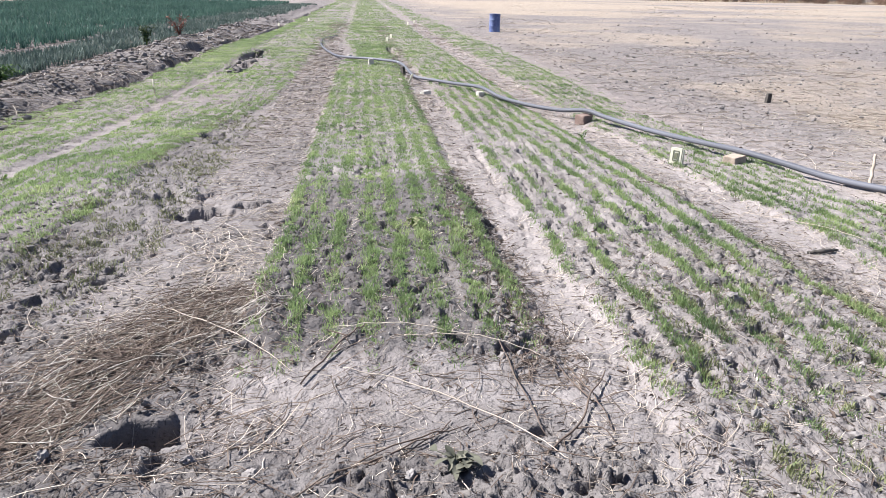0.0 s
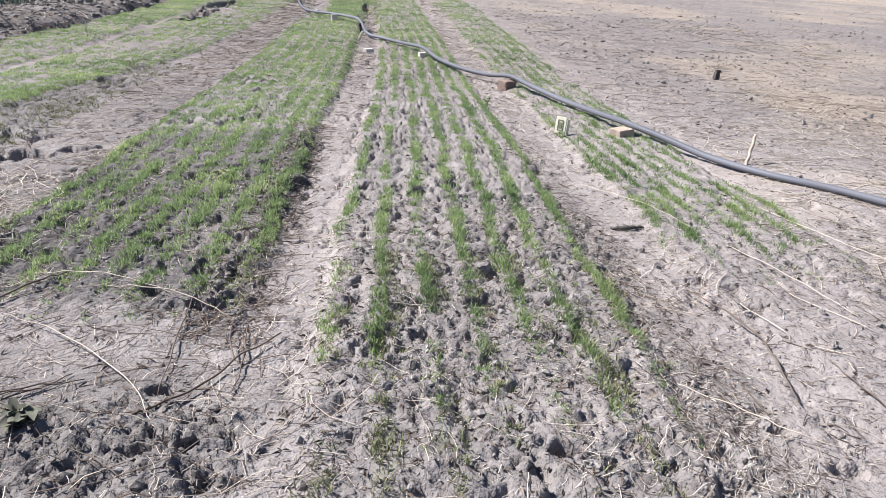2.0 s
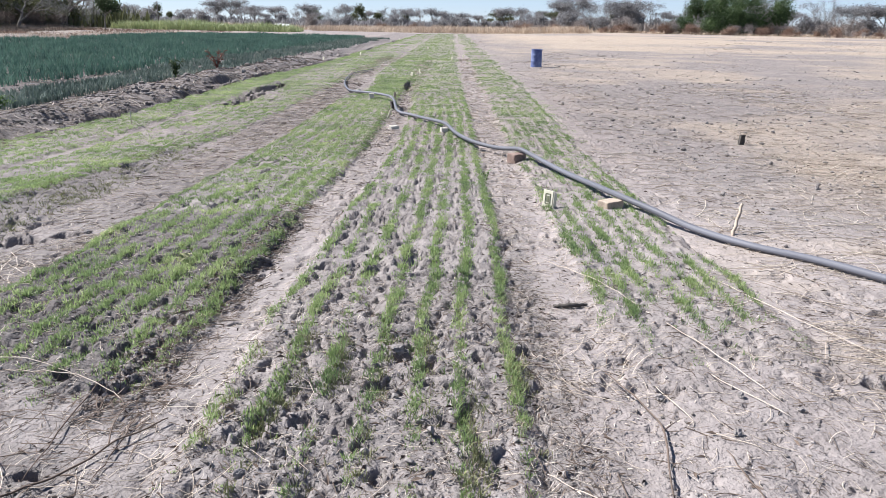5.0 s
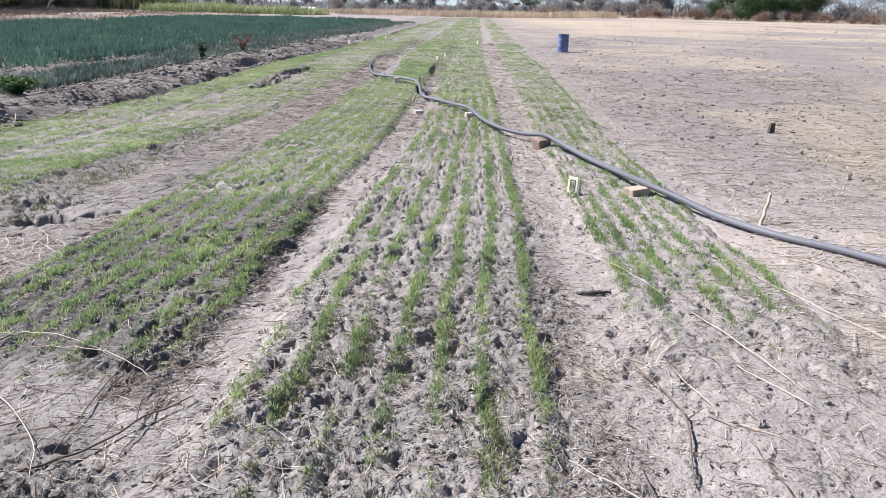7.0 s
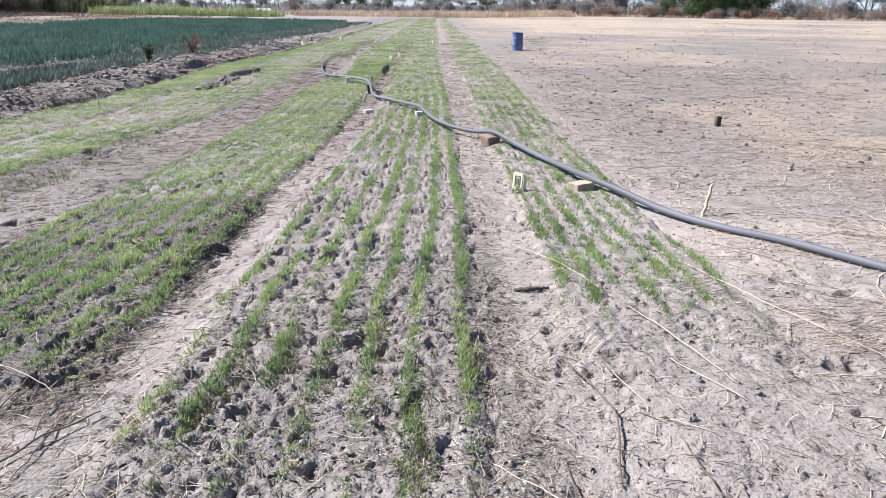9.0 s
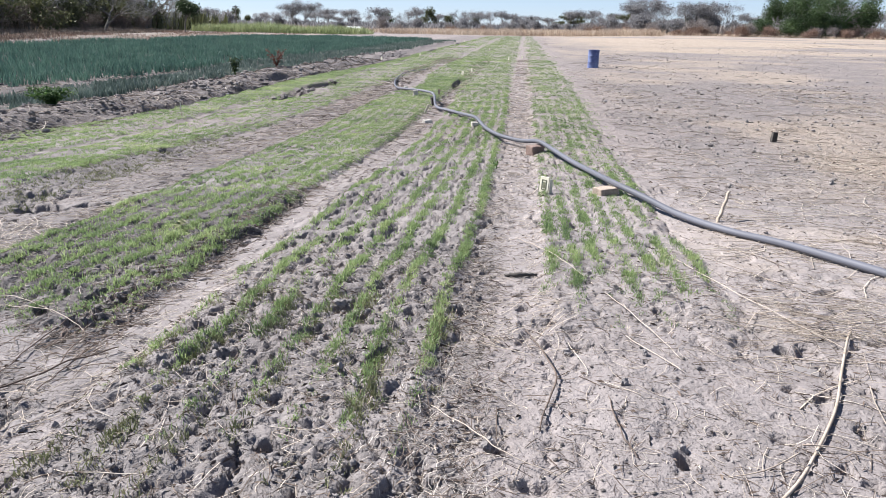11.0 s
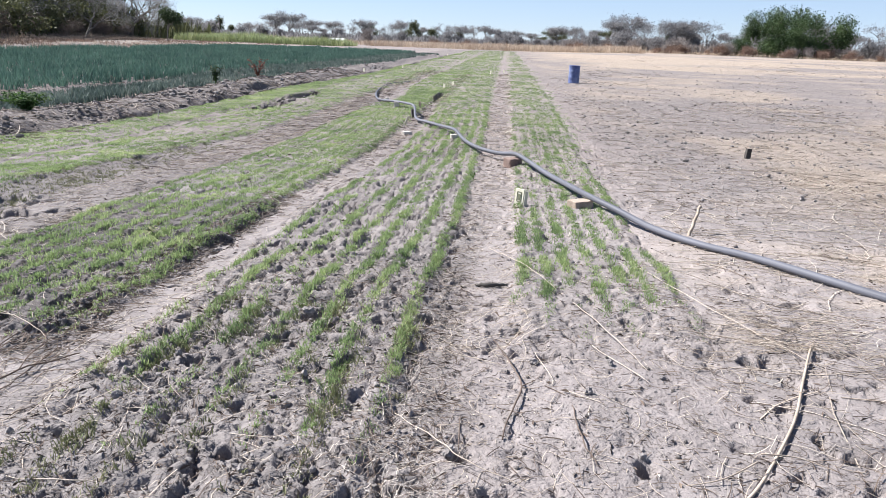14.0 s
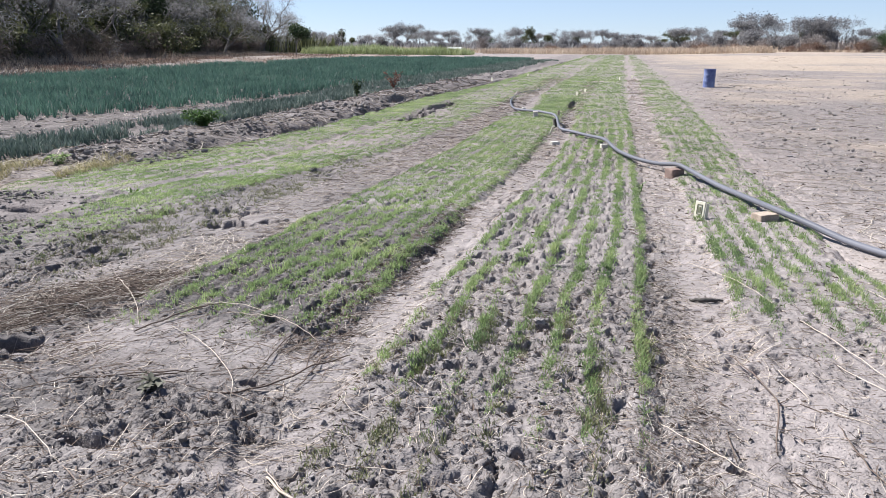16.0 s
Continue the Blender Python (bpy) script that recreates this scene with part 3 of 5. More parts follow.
    damp_shade = np.maximum(damp_shade, 0.9 * zone(x, y, -6.0, -0.5, 0.5, 3.4, 0.3)) * np.clip(0.8 + 0.5 * fbm(x * 0.8, y * 0.8, 29, 3), 0, 1)
    me.attributes.new("damp_shade", "FLOAT", "POINT").data.foreach_set("value", damp_shade.astype(np.float32))
    me.materials.append(SOIL)
    return tagged(new("ground", me), "dry grey-brown field soil with tilled seedbeds", "ground", kind="structure")


make_ground()


# ---- scattered growth and litter ----
def blades(name, base, height, width, lean, mat, label, category, bend=0.5, turn=None):
    """Many narrow leaves in one mesh, each with a bent tip."""
    n = len(base)
    ang = rng.uniform(0, 2 * np.pi, n) if turn is None else turn
    side = np.stack([np.cos(ang), np.sin(ang), np.zeros(n)], 1) * (width / 2)[:, None]
    la = rng.uniform(0, 2 * np.pi, n)
    ld = np.stack([np.cos(la), np.sin(la), np.zeros(n)], 1) * (lean * height)[:, None]
    up = np.stack([np.zeros(n), np.zeros(n), height], 1)
    mid = base + up * 0.55 + ld * 0.3
    tip = base + up * (1 - 0.25 * lean)[:, None] + ld * (0.3 + bend)
    v = np.stack([base - side, base + side, mid + side * 0.85, mid - side * 0.85, tip], 1).reshape(-1, 3)
    k = np.arange(n) * 5
    me = mesh_np(name, v, np.stack([k, k + 1, k + 2, k + 3], 1), np.stack([k + 3, k + 2, k + 4], 1))
    me.materials.append(mat)
    return tagged(new(name, me), label, category, kind="stuff")


STRETCHES = [(0, 5, 1500, 0.0042), (5, 9, 1250, 0.0050), (9, 15, 840, 0.0066), (15, 27, 400, 0.010), (27, 50, 125, 0.019), (50, 97, 34, 0.038), (97, 160, 11, 0.08)]


def seedlings(k, rows, cover, tall, label, wide=0.022, soft_end=1.0, filler=0.0, mat=None, name="seedling_grass", patchy=0.25):
    """Rows of small tufts; filler is the share that stands between the rows farther along."""
    y_start, y_end = BEDS[k]
    P, H, W, N = [], [], [], 7
    for r in range(rows):
        f = (r + 0.15) / (rows - 0.7)
        for y0, y1, per_m, w in STRETCHES:
            a, b = max(y0, y_start - 0.25), min(y1, y_end)
            if b <= a:
                continue
            n = int((b - a) * per_m / N)
            y = rng.uniform(a, b, n)
            y = np.minimum(y * (1 + rng.normal(0, 0.07, n) * ease(7, 13, y)), y_end)
            lo, hi = bed_edges(k, y)
            stray = rng.uniform(0, 1, n) < filler * (0.25 + 0.75 * ease(4, 9, y))
            x = np.where(stray, lo + rng.uniform(0, 1, n) * (hi - lo), lo + f * (hi - lo) + 0.03 * vnoise(y * 1.3, 0 * y + r * 7.7, 201))
            stand = 0.5 + 0.55 * vnoise(y * 2.2 + r * 31, 0 * y + r * 3.1, 203) + 0.35 * vnoise(y * 7.0, 0 * y + r * 9.3, 205)
            patch = patchy * fbm(x * 0.8, y * 0.35, 207, 2) + (patchy - 0.25) * 0.8 * fbm(x * 2.3, y * 1.4, 208, 2)
            fade = ease(y_start - 0.3, y_start + soft_end + 0.4 * vnoise(0 * y + r * 2.3, 0 * y, 209), y)
            keep = rng.uniform(0, 1, n) < np.clip((cover(r) + 0.15 * ease(9, 18, y) + 0.75 * stand + patch) * (0.12 + 0.88 * fade), 0, 1)
            x, y, stand, fade = x[keep], y[keep], stand[keep], fade[keep]
            if k == "east":
                x = x + np.abs(rng.normal(0, 0.22, len(x))) * ease(6, 16, y) * (rng.uniform(0, 1, len(x)) < 0.25)
            x = x + rng.normal(0, 1, len(x)) * (wide + 0.0012 * y + 0.06 * ease(14, 30, y))
            size = rng.uniform(0.55, 1.25, len(x))
            x, y, stand, fade, size = (np.repeat(q, N) for q in (x, y, stand, fade, size))
            x = x + rng.normal(0, 0.010, len(x)) * (1 + 0.10 * y)
            y = y + rng.normal(0, 0.009, len(x)) * (1 + 0.10 * y)
            P.append(np.stack([x, y, ground_height(x, y) - 0.004], 1))
            H.append(0.84 * tall * (1 - 0.28 * ease(4.5, 9, y)) * size * (0.5 + 0.35 * np.clip(stand, 0, 1) + 0.4 * rng.uniform(0, 1, len(x))) * (0.6 + 0.4 * fade))
            W.append(w * rng.uniform(0.7, 1.3, len(x)))
    P, H, W = np.concatenate(P), np.concatenate(H), np.concatenate(W)
    return blades(name, P, H, W, rng.uniform(0.25, 1.35, len(P)), mat or GRASS, label, "seedlings", 0.3)


seedlings("east", 7, lambda r: 0.02, 0.058, "thin rows of green wheat seedlings on dry tilled soil", 0.017, 0.8, 0.12)
seedlings("middle", 7, lambda r: 0.06 + 0.06 * r, 0.060, "seven rows of bright green wheat seedlings in a cloddy bed", 0.013, 1.0, 0.08)
seedlings("west", 8, lambda r: 0.46 + 0.02 * r, 0.058, "short green seedlings in rows on a raised bed", 0.022, 0.6, 0.35, patchy=0.45)
seedlings("fringe", 5, lambda r: -0.28, 0.055, "sparse weak sprouts beside the straw path", 0.05, 0.6, 0.6, GREYWEED, "sparse_sprouts")
seedlings("middle_end", 7, lambda r: -0.10, 0.055, "sparse greyish sprouts at the dug end of a bed", 0.026, 0.5, 0.15, GREYWEED, "sparse_sprouts")
seedlings("outer", 8, lambda r: 0.24 - 0.05 * max(r - 4, 0), 0.055, "short green seedlings in a patchy bed beside a straw path", 0.022, 3.0, 0.35, patchy=0.8)
seedlings("far_west", 8, lambda r: 0.42, 0.055, "short green seedlings along the edge of the beds", 0.022, 2.2, 0.35, patchy=0.45)


def stalks(name, x, y, ang, length, radius, mat, label, category, lift=0.0, bow=0.12):
    """Dry stems lying on the ground, each three-sided and slightly bowed."""
    n = len(x)
    s = np.linspace(-0.5, 0.5, 4)
    d = np.stack([np.cos(ang), np.sin(ang)], 1)
    nrm = np.stack([-d[:, 1], d[:, 0]], 1)
    b = rng.normal(0, bow, n) * length
    px = x[:, None] + d[:, :1] * s * length[:, None] + nrm[:, :1] * b[:, None] * (s ** 2 * 4 - 1)
    py = y[:, None] + d[:, 1:] * s * length[:, None] + nrm[:, 1:] * b[:, None] * (s ** 2 * 4 - 1)
    pz = ground_height(px.ravel(), py.ravel()).reshape(px.shape)
    line = (pz[:, :1] + (pz[:, -1:] - pz[:, :1]) * (s + 0.5))
    pz = 0.35 * pz + 0.65 * np.maximum(pz, line) + radius[:, None] + lift * rng.uniform(0, 1, (n, 1)) * (1 + 1.2 * rng.normal(0, 1, (n, 1)) * s)
    ring = []
    for a in (0.5, 2.6, 4.7):
        ox, oz = radius * np.cos(a), radius * np.sin(a)
        ring.append(np.stack([px + nrm[:, :1] * ox[:, None], py + nrm[:, 1:] * ox[:, None], pz + oz[:, None]], -1))
    v = np.stack(ring, 2).reshape(-1, 3)
    k = (np.arange(n) * 12)[:, None, None]
    i = (np.arange(3) * 3)[None, :, None]
    j = np.arange(3)[None, None, :]
    j2 = (j + 1) % 3
    q = np.stack([k + i + j, k + i + j2, k + i + 3 + j2, k + i + 3 + j], -1).reshape(-1, 4)
    me = mesh_np(name, v, q)
    me.materials.append(mat)
    return tagged(new(name, me), label, category, kind="stuff")


def scatter(n, x0, x1, y0, y1, power=1.0):
    x, y = rng.uniform(x0, x1, n), y0 + (y1 - y0) * rng.uniform(0, 1, n) ** power
    for px, py, rx, ry, d in PITS[:3]:
        x = x + 3 * rx * (((x - px) / rx) ** 2 + ((y - py) / ry) ** 2 < 2.2)
    return x, y


def litter(name, spots, mat, label, category, radius, lift=0.01, bow=0.12, thick=0.10, drift=0.0):
    """Stems strewn over stretches of the plan; drift gathers them into patches."""
    X, Y, A, L = [], [], [], []
    for n, x0, x1, y0, y1, mean, spread, l0, l1 in spots:
        x, y = scatter(n, x0, x1, y0, y1, 1.25)
        if drift:
            f = 1 / (1 + 0.06 * y)
            keep = 2.2 * drift * fbm(x * 1.3 * f, y * 0.8 * f, 463, 3) > rng.uniform(-0.6, 1.4, n)
            x, y, n = x[keep], y[keep], int(keep.sum())
        X.append(x), Y.append(y)
        A.append(mean + rng.normal(0, spread, n))
        L.append(l0 + (l1 - l0) * rng.uniform(0, 1, n) ** 2)
    X, Y, A, L = map(np.concatenate, (X, Y, A, L))
    R = radius * rng.uniform(0.6, 1.4, len(X)) * (1 + np.maximum(Y - 5, 0) * thick)
    return stalks(name, X, Y, A, L, R, mat, label, category, lift, bow)


litter("straw_litter", [
    (620, 4.2, 7.6, 1.0, 5.2, 0.10, 1.2, 0.05, 0.40), (1300, 5.0, 12.0, 4.0, 12.0, -0.35, 0.8, 0.10, 0.55), (1000, 3.0, 3.6, 3.0, 16.0, 0.9, 0.8, 0.06, 0.30),
    (700, 1.0, 1.5, 1.6, 14.0, 1.2, 0.9, 0.05, 0.22), (1700, -1.3, -0.42, 3.0, 20.0, 0.6, 0.9, 0.08, 0.36), (200, -1.2, 1.4, 0.8, 3.2, 0.4, 0.9, 0.04, 0.35),
    (200, 1.4, 3.2, 0.8, 4.0, 0.2, 0.9, 0.04, 0.32), (380, 3.0, 5.0, 0.9, 3.7, -0.3, 1.2, 0.03, 0.30), (700, -6.2, -4.7, 4.5, 16.0, 0.5, 0.9, 0.12, 0.5), (90, -2.0, -0.3, 1.4, 3.6, 0.7, 0.9, 0.10, 0.5)],
    STRAW, "pale dry straw scattered over the soil", "straw", 0.0012, 0.012, 0.13)
litter("straw_litter", [(4200, 5.2, 20.0, 6.0, 26.0, -0.6, 0.7, 0.06, 0.4), (2600, 5.4, 40.0, 18.0, 60.0, 1.2, 0.8, 0.15, 0.8), (1300, 5.2, 70.0, 40.0, 130.0, 1.1, 0.9, 0.3, 1.2)],
    STRAW, "dry straw strewn over the bare field", "straw", 0.0028, 0.006, 0.2, 0.045, 1.0)
litter("stem_litter", [(2400, 5.2, 22.0, 6.0, 28.0, 0.9, 1.1, 0.05, 0.25), (350, 5.4, 40.0, 20.0, 60.0, 1.2, 0.9, 0.12, 0.45)],
    TWIG, "brown rotted stems strewn over the bare field", "plant litter", 0.0024, 0.012, 0.12, 0.05, 1.0)
litter("stem_litter", [
    (320, -1.6, -0.25, 1.3, 3.4, 0.75, 0.9, 0.05, 0.35), (500, -1.5, 1.3, 1.0, 3.0, 0.5, 0.9, 0.05, 0.35), (1700, -1.5, 5.5, 0.8, 4.5, 0.5, 1.2, 0.03, 0.16), (700, -1.3, -0.42, 5.0, 26.0, 0.7, 0.9, 0.06, 0.3), (160, 2.98, 3.55, 5.0, 34.0, 1.0, 0.9, 0.05, 0.25), (500, 1.05, 1.5, 6.0, 24.0, 1.0, 0.9, 0.05, 0.2),
    (250, 2.85, 3.2, 1.8, 6.5, 1.2, 0.7, 0.04, 0.2), (1000, 0.85, 1.25, 2.6, 7.0, 1.0, 0.8, 0.04, 0.2), (1500, 3.0, 9.0, 1.0, 10.0, 0.4, 1.2, 0.03, 0.13), (120, 4.4, 6.5, 0.8, 4.2, 0.2, 0.8, 0.12, 0.4), (650, -5.5, -1.6, 2.0, 5.0, 0.3, 0.8, 0.05, 0.35), (2600, -7.2, -4.3, 8.6, 40.0, 0.3, 1.0, 0.1, 0.5)],
    TWIG, "dark rotted stems and leaf scraps on the soil", "plant litter", 0.0017, 0.016, 0.09)


litter("straw_litter", [(420, 5.0, 9.5, 5.0, 11.5, 0.1, 0.8, 0.35, 1.1), (60, 4.6, 7.0, 2.2, 5.0, 0.1, 0.9, 0.4, 0.9), (220, 8.0, 20.0, 8.0, 20.0, 0.1, 0.9, 0.4, 1.2)],
    STRAW, "long pale reed strips on the bare soil", "straw", 0.0026, 0.012, 0.10, 0.05)
litter("straw_litter", [(900, 1.4, 3.3, 0.9, 4.5, 0.3, 1.5, 0.02, 0.09), (800, -1.4, 1.4, 0.9, 3.2, 0.3, 1.5, 0.02, 0.09), (900, -0.5, 1.1, 3.0, 6.0, 0.3, 1.5, 0.02, 0.09), (900, 3.4, 5.4, 3.0, 7.0, 0.3, 1.5, 0.02, 0.09)],
    STRAW, "short broken straw worked into the beds", "straw", 0.0012, 0.008, 0.06)
litter("straw_litter", [(170, 4.85, 5.55, 3.35, 3.95, -0.12, 0.25, 0.12, 0.45), (90, 4.4, 5.9, 2.8, 4.2, -0.12, 0.5, 0.1, 0.4)], STRAW, "thick patch of combed yellow straw", "straw", 0.0016, 0.03)
litter("straw_litter", [(900, -1.6, -0.6, 18.0, 45.0, 0.7, 0.9, 0.1, 0.4), (600, 0.9, 1.5, 12.0, 40.0, 1.0, 0.9, 0.1, 0.4), (600, 3.0, 3.6, 14.0, 45.0, 1.0, 0.9, 0.1, 0.4)], STRAW, "dry straw along the far paths", "plant litter", 0.0022, 0.01, 0.09, 0.06)


litter("stem_litter", [(2600, 1.4, 3.2, 0.85, 4.6, 0.5, 1.5, 0.02, 0.10), (450, 2.85, 3.25, 1.6, 7.0, 1.0, 0.8, 0.03, 0.14), (1500, -1.6, 1.4, 0.8, 3.0, 0.5, 1.5, 0.02, 0.10), (1300, -0.5, 1.2, 2.8, 6.0, 0.5, 1.5, 0.02, 0.08),
    (2200, 3.1, 6.0, 0.9, 4.4, 0.2, 1.5, 0.02, 0.10), (1200, -2.4, -0.4, 2.0, 5.0, 0.5, 1.2, 0.03, 0.12)], TWIG, "short dark fibres of rotted plants on the soil", "plant litter", 0.0010, 0.012, 0.2)
litter("straw_litter", [(1500, 1.4, 3.2, 0.85, 4.6, 0.5, 1.5, 0.03, 0.12), (600, 2.85, 3.3, 1.6, 7.0, 1.0, 0.8, 0.04, 0.18), (700, -1.6, 1.4, 0.8, 3.0, 0.5, 1.5, 0.03, 0.12), (650, 3.1, 6.0, 0.9, 4.6, 0.0, 1.2, 0.03, 0.16), (900, -2.4, -0.4, 2.0, 5.0, 0.5, 1.2, 0.03, 0.14)],
    GREYSTRAW, "grey weathered straw fibres on the soil", "straw", 0.0010, 0.014, 0.2)


def heap(n, a, b, width, mat, label):
    """A loose ridge of stems thrown together between two points."""
    u, w = rng.uniform(0, 1, n), rng.normal(0, width, n)
    d = np.array(b) - np.array(a)
    nrm = np.array([-d[1], d[0]]) / np.linalg.norm(d)
    x, y = a[0] + d[0] * u + nrm[0] * w, a[1] + d[1] * u + nrm[1] * w
    for px, py, rx, ry, deep in PITS[:3]:
        x = x + 2.5 * rx * (((x - px) / rx) ** 2 + ((y - py) / ry) ** 2 < 2.0)
    ang = math.atan2(d[1], d[0]) + rng.normal(0, 0.7, n)
    ob = stalks("stem_heap", x, y, ang, rng.uniform(0.08, 0.38, n), 0.0019 * rng.uniform(0.6, 1.4, n), mat, label, "plant litter", 0.028, 0.15)
    return ob


heap(1300, (-1.25, 2.2), (-0.55, 3.75), 0.15, TWIG, "tangled heap of brown dead stems")
heap(330, (-1.25, 2.2), (-0.50, 3.75), 0.19, GREYSTRAW, "pale straw on the heap of dead stems")
heap(90, (-0.55, 3.6), (-0.85, 4.9), 0.14, STRAW, "pale straw trailing from the stem heap")


def scraps(name, spots, mat, label, size):
    """Curled flakes of dead leaf, lying loose."""
    X, Y = [], []
    for n, x0, x1, y0, y1 in spots:
        x, y = scatter(n, x0, x1, y0, y1, 1.2)
        X.append(x), Y.append(y)
    x, y = np.concatenate(X), np.concatenate(Y)
    n = len(x)
    c = np.stack([x, y, ground_height(x, y) + 0.003], 1)
    a, l = rng.uniform(0, 2 * np.pi, n), size * (0.4 + 1.4 * rng.uniform(0, 1, n) ** 2) * (1 + np.maximum(y - 5, 0) * 0.06)
    d = np.stack([np.cos(a), np.sin(a), rng.normal(0, 0.25, n)], 1) * l[:, None]
    w = np.stack([-np.sin(a), np.cos(a), rng.normal(0, 0.6, n)], 1) * (l * rng.uniform(0.06, 0.22, n))[:, None]
    up = np.stack([np.zeros(n), np.zeros(n), l * rng.uniform(0.05, 0.45, n)], 1)
    v = np.stack([c - d, c - w + up, c + d, c + w + up * 0.6], 1).reshape(-1, 3)
    k = np.arange(n) * 4
    me = mesh_np(name, v, tris=np.concatenate([np.stack([k, k + 1, k + 2], 1), np.stack([k, k + 2, k + 3], 1)]))
    me.materials.append(mat)
    return tagged(new(name, me), label, "plant litter", kind="stuff")


scraps("leaf_scraps", [(3600, -2.0, 6.5, 0.9, 5.0), (4000, -2.0, 9.0, 4.5, 13.0), (500, -0.6, 1.4, 0.9, 3.2), (2500, 1.4, 3.3, 0.9, 4.0), (3000, 5.4, 22, 8, 28), (1500, -6.3, -4.8, 4, 16)], TWIG, "dark brown scraps of dead leaf on the soil", 0.017)
scraps("leaf_scraps", [(1200, -2.0, 6.5, 0.9, 5.0), (2500, -2.0, 9.0, 4.5, 13.0), (1600, 3.0, 3.6, 1.5, 12), (2500, -1.9, -0.4, 3.0, 14), (2500, 5.4, 22, 8, 28)], STRAW, "pale scraps of dead leaf on the soil", 0.012)


def crumbs(spots, label, mat=None):
    """Loose angular lumps of soil; each spot: number, x and y ranges, size."""
    bm = bmesh.new()
    bmesh.ops.create_icosphere(bm, subdivisions=1, radius=1)
    ref = np.array([w.co[:] for w in bm.verts])
    faces = np.array([[w.index for w in f.verts] for f in bm.faces])
    bm.free()
    X, Y, S = [], [], []
    for n, x0, x1, y0, y1, size in spots:
        x, y = scatter(n, x0, x1, y0, y1, 1.25)
        keep = fbm(x * 2.2, y * 1.3, 451, 3) + 0.9 * furrow(x, y) > rng.uniform(-0.7, 0.5, n)
        X.append(x[keep]), Y.append(y[keep])
        S.append(size * (0.35 + 1.4 * rng.uniform(0, 1, keep.sum()) ** 3))
    x, y, z = np.concatenate(X), np.concatenate(Y), np.concatenate(S)
    n = len(x)
    p = ref[None] * rng.uniform(0.65, 1.25, (n, 1, 3)) * (1, 1, 0.8) * (1 + rng.normal(0, 0.17, (n, len(ref), 1)))
    a = rng.uniform(0, 2 * np.pi, n)[:, None]
    c, d = np.cos(a), np.sin(a)
    p = np.stack([p[..., 0] * c - p[..., 1] * d, p[..., 0] * d + p[..., 1] * c, p[..., 2]], -1) * z[:, None, None]
    p = p + np.stack([x, y, ground_height(x, y) + 0.18 * z], 1)[:, None]
    me = mesh_np("soil_crumbs", p.reshape(-1, 3), tris=(faces[None] + (np.arange(n) * len(ref))[:, None, None]).reshape(-1, 3))
    me.materials.append(mat or CLOD)
    return tagged(new("soil_crumbs", me), label, "soil crumbs", kind="stuff")


crumbs([(3800, 1.45, 3.15, 0.85, 5.0, 0.0065), (260, 1.45, 3.15, 0.85, 3.4, 0.013), (2200, -0.5, 1.15, 2.9, 6.5, 0.008), (350, 0.85, 1.2, 2.8, 6.2, 0.013), (1500, 3.2, 5.0, 0.9, 4.0, 0.006)],
       "broken grey crumbs of soil between the seedling rows")
crumbs([(2000, -2.0, 1.4, 0.8, 2.3, 0.007), (90, -2.0, 1.3, 0.8, 2.2, 0.015)], "loose clods of trampled soil on the headland")
crumbs([(4200, -6.0, -1.8, 2.2, 6.0, 0.014), (500, -6.0, -1.8, 2.2, 5.0, 0.026), (2200, -5.4, -3.0, 4.4, 6.3, 0.020), (1800, -1.9, 1.25, 0.8, 2.2, 0.008), (160, -1.9, 1.25, 0.8, 2.15, 0.018), (2600, -2.2, -0.4, 1.5, 4.2, 0.010), (1500, 0.86, 1.2, 2.75, 6.4, 0.012), (900, 1.45, 3.15, 0.85, 3.4, 0.008), (700, 2.9, 3.2, 1.0, 5.0, 0.009), (500, 3.4, 4.7, 1.6, 3.6, 0.008)], "loose dark clods of tilled soil", DARKCLOD)
crumbs([(2500, 5.2, 14, 5, 16, 0.016), (3500, 5.4, 34, 12, 40, 0.030), (1600, 6, 60, 30, 90, 0.045)], "small crumbs of dry soil strewn over the bare field")
crumbs([(500, 5.4, 16, 7, 18, 0.026), (700, 6, 40, 14, 50, 0.045)], "dark lumps of soil over the bare field", DARKCLOD)
crumbs([(2600, -6.9, -4.5, 8.8, 20, 0.036), (1600, -6.8, -4.4, 18, 50, 0.06), (300, -3.2, -2.6, 17, 24, 0.05), (900, -12.5, -8.8, 8, 30, 0.04)], "dark clods along the mound beside the onions", DARKCLOD)
crumbs([(1200, -6.9, -4.5, 8.8, 20, 0.032), (900, -6.8, -4.4, 18, 50, 0.05)], "dry pale clods along the mound beside the onions")

# ---- things in the field ----
def curve_points(pts, n):
    """A smooth line through a few points."""
    pts = np.asarray(pts, float)
    out = []
    for i in range(len(pts) - 1):
        p0, p1, p2, p3 = pts[max(i - 1, 0)], pts[i], pts[i + 1], pts[min(i + 2, len(pts) - 1)]
        for u in np.linspace(0, 1, n, endpoint=False):
            out.append(0.5 * (2 * p1 + (p2 - p0) * u + (2 * p0 - 5 * p1 + 4 * p2 - p3) * u ** 2 + (3 * p1 - p0 - 3 * p2 + p3) * u ** 3))
    out.append(pts[-1])
    return np.array(out)


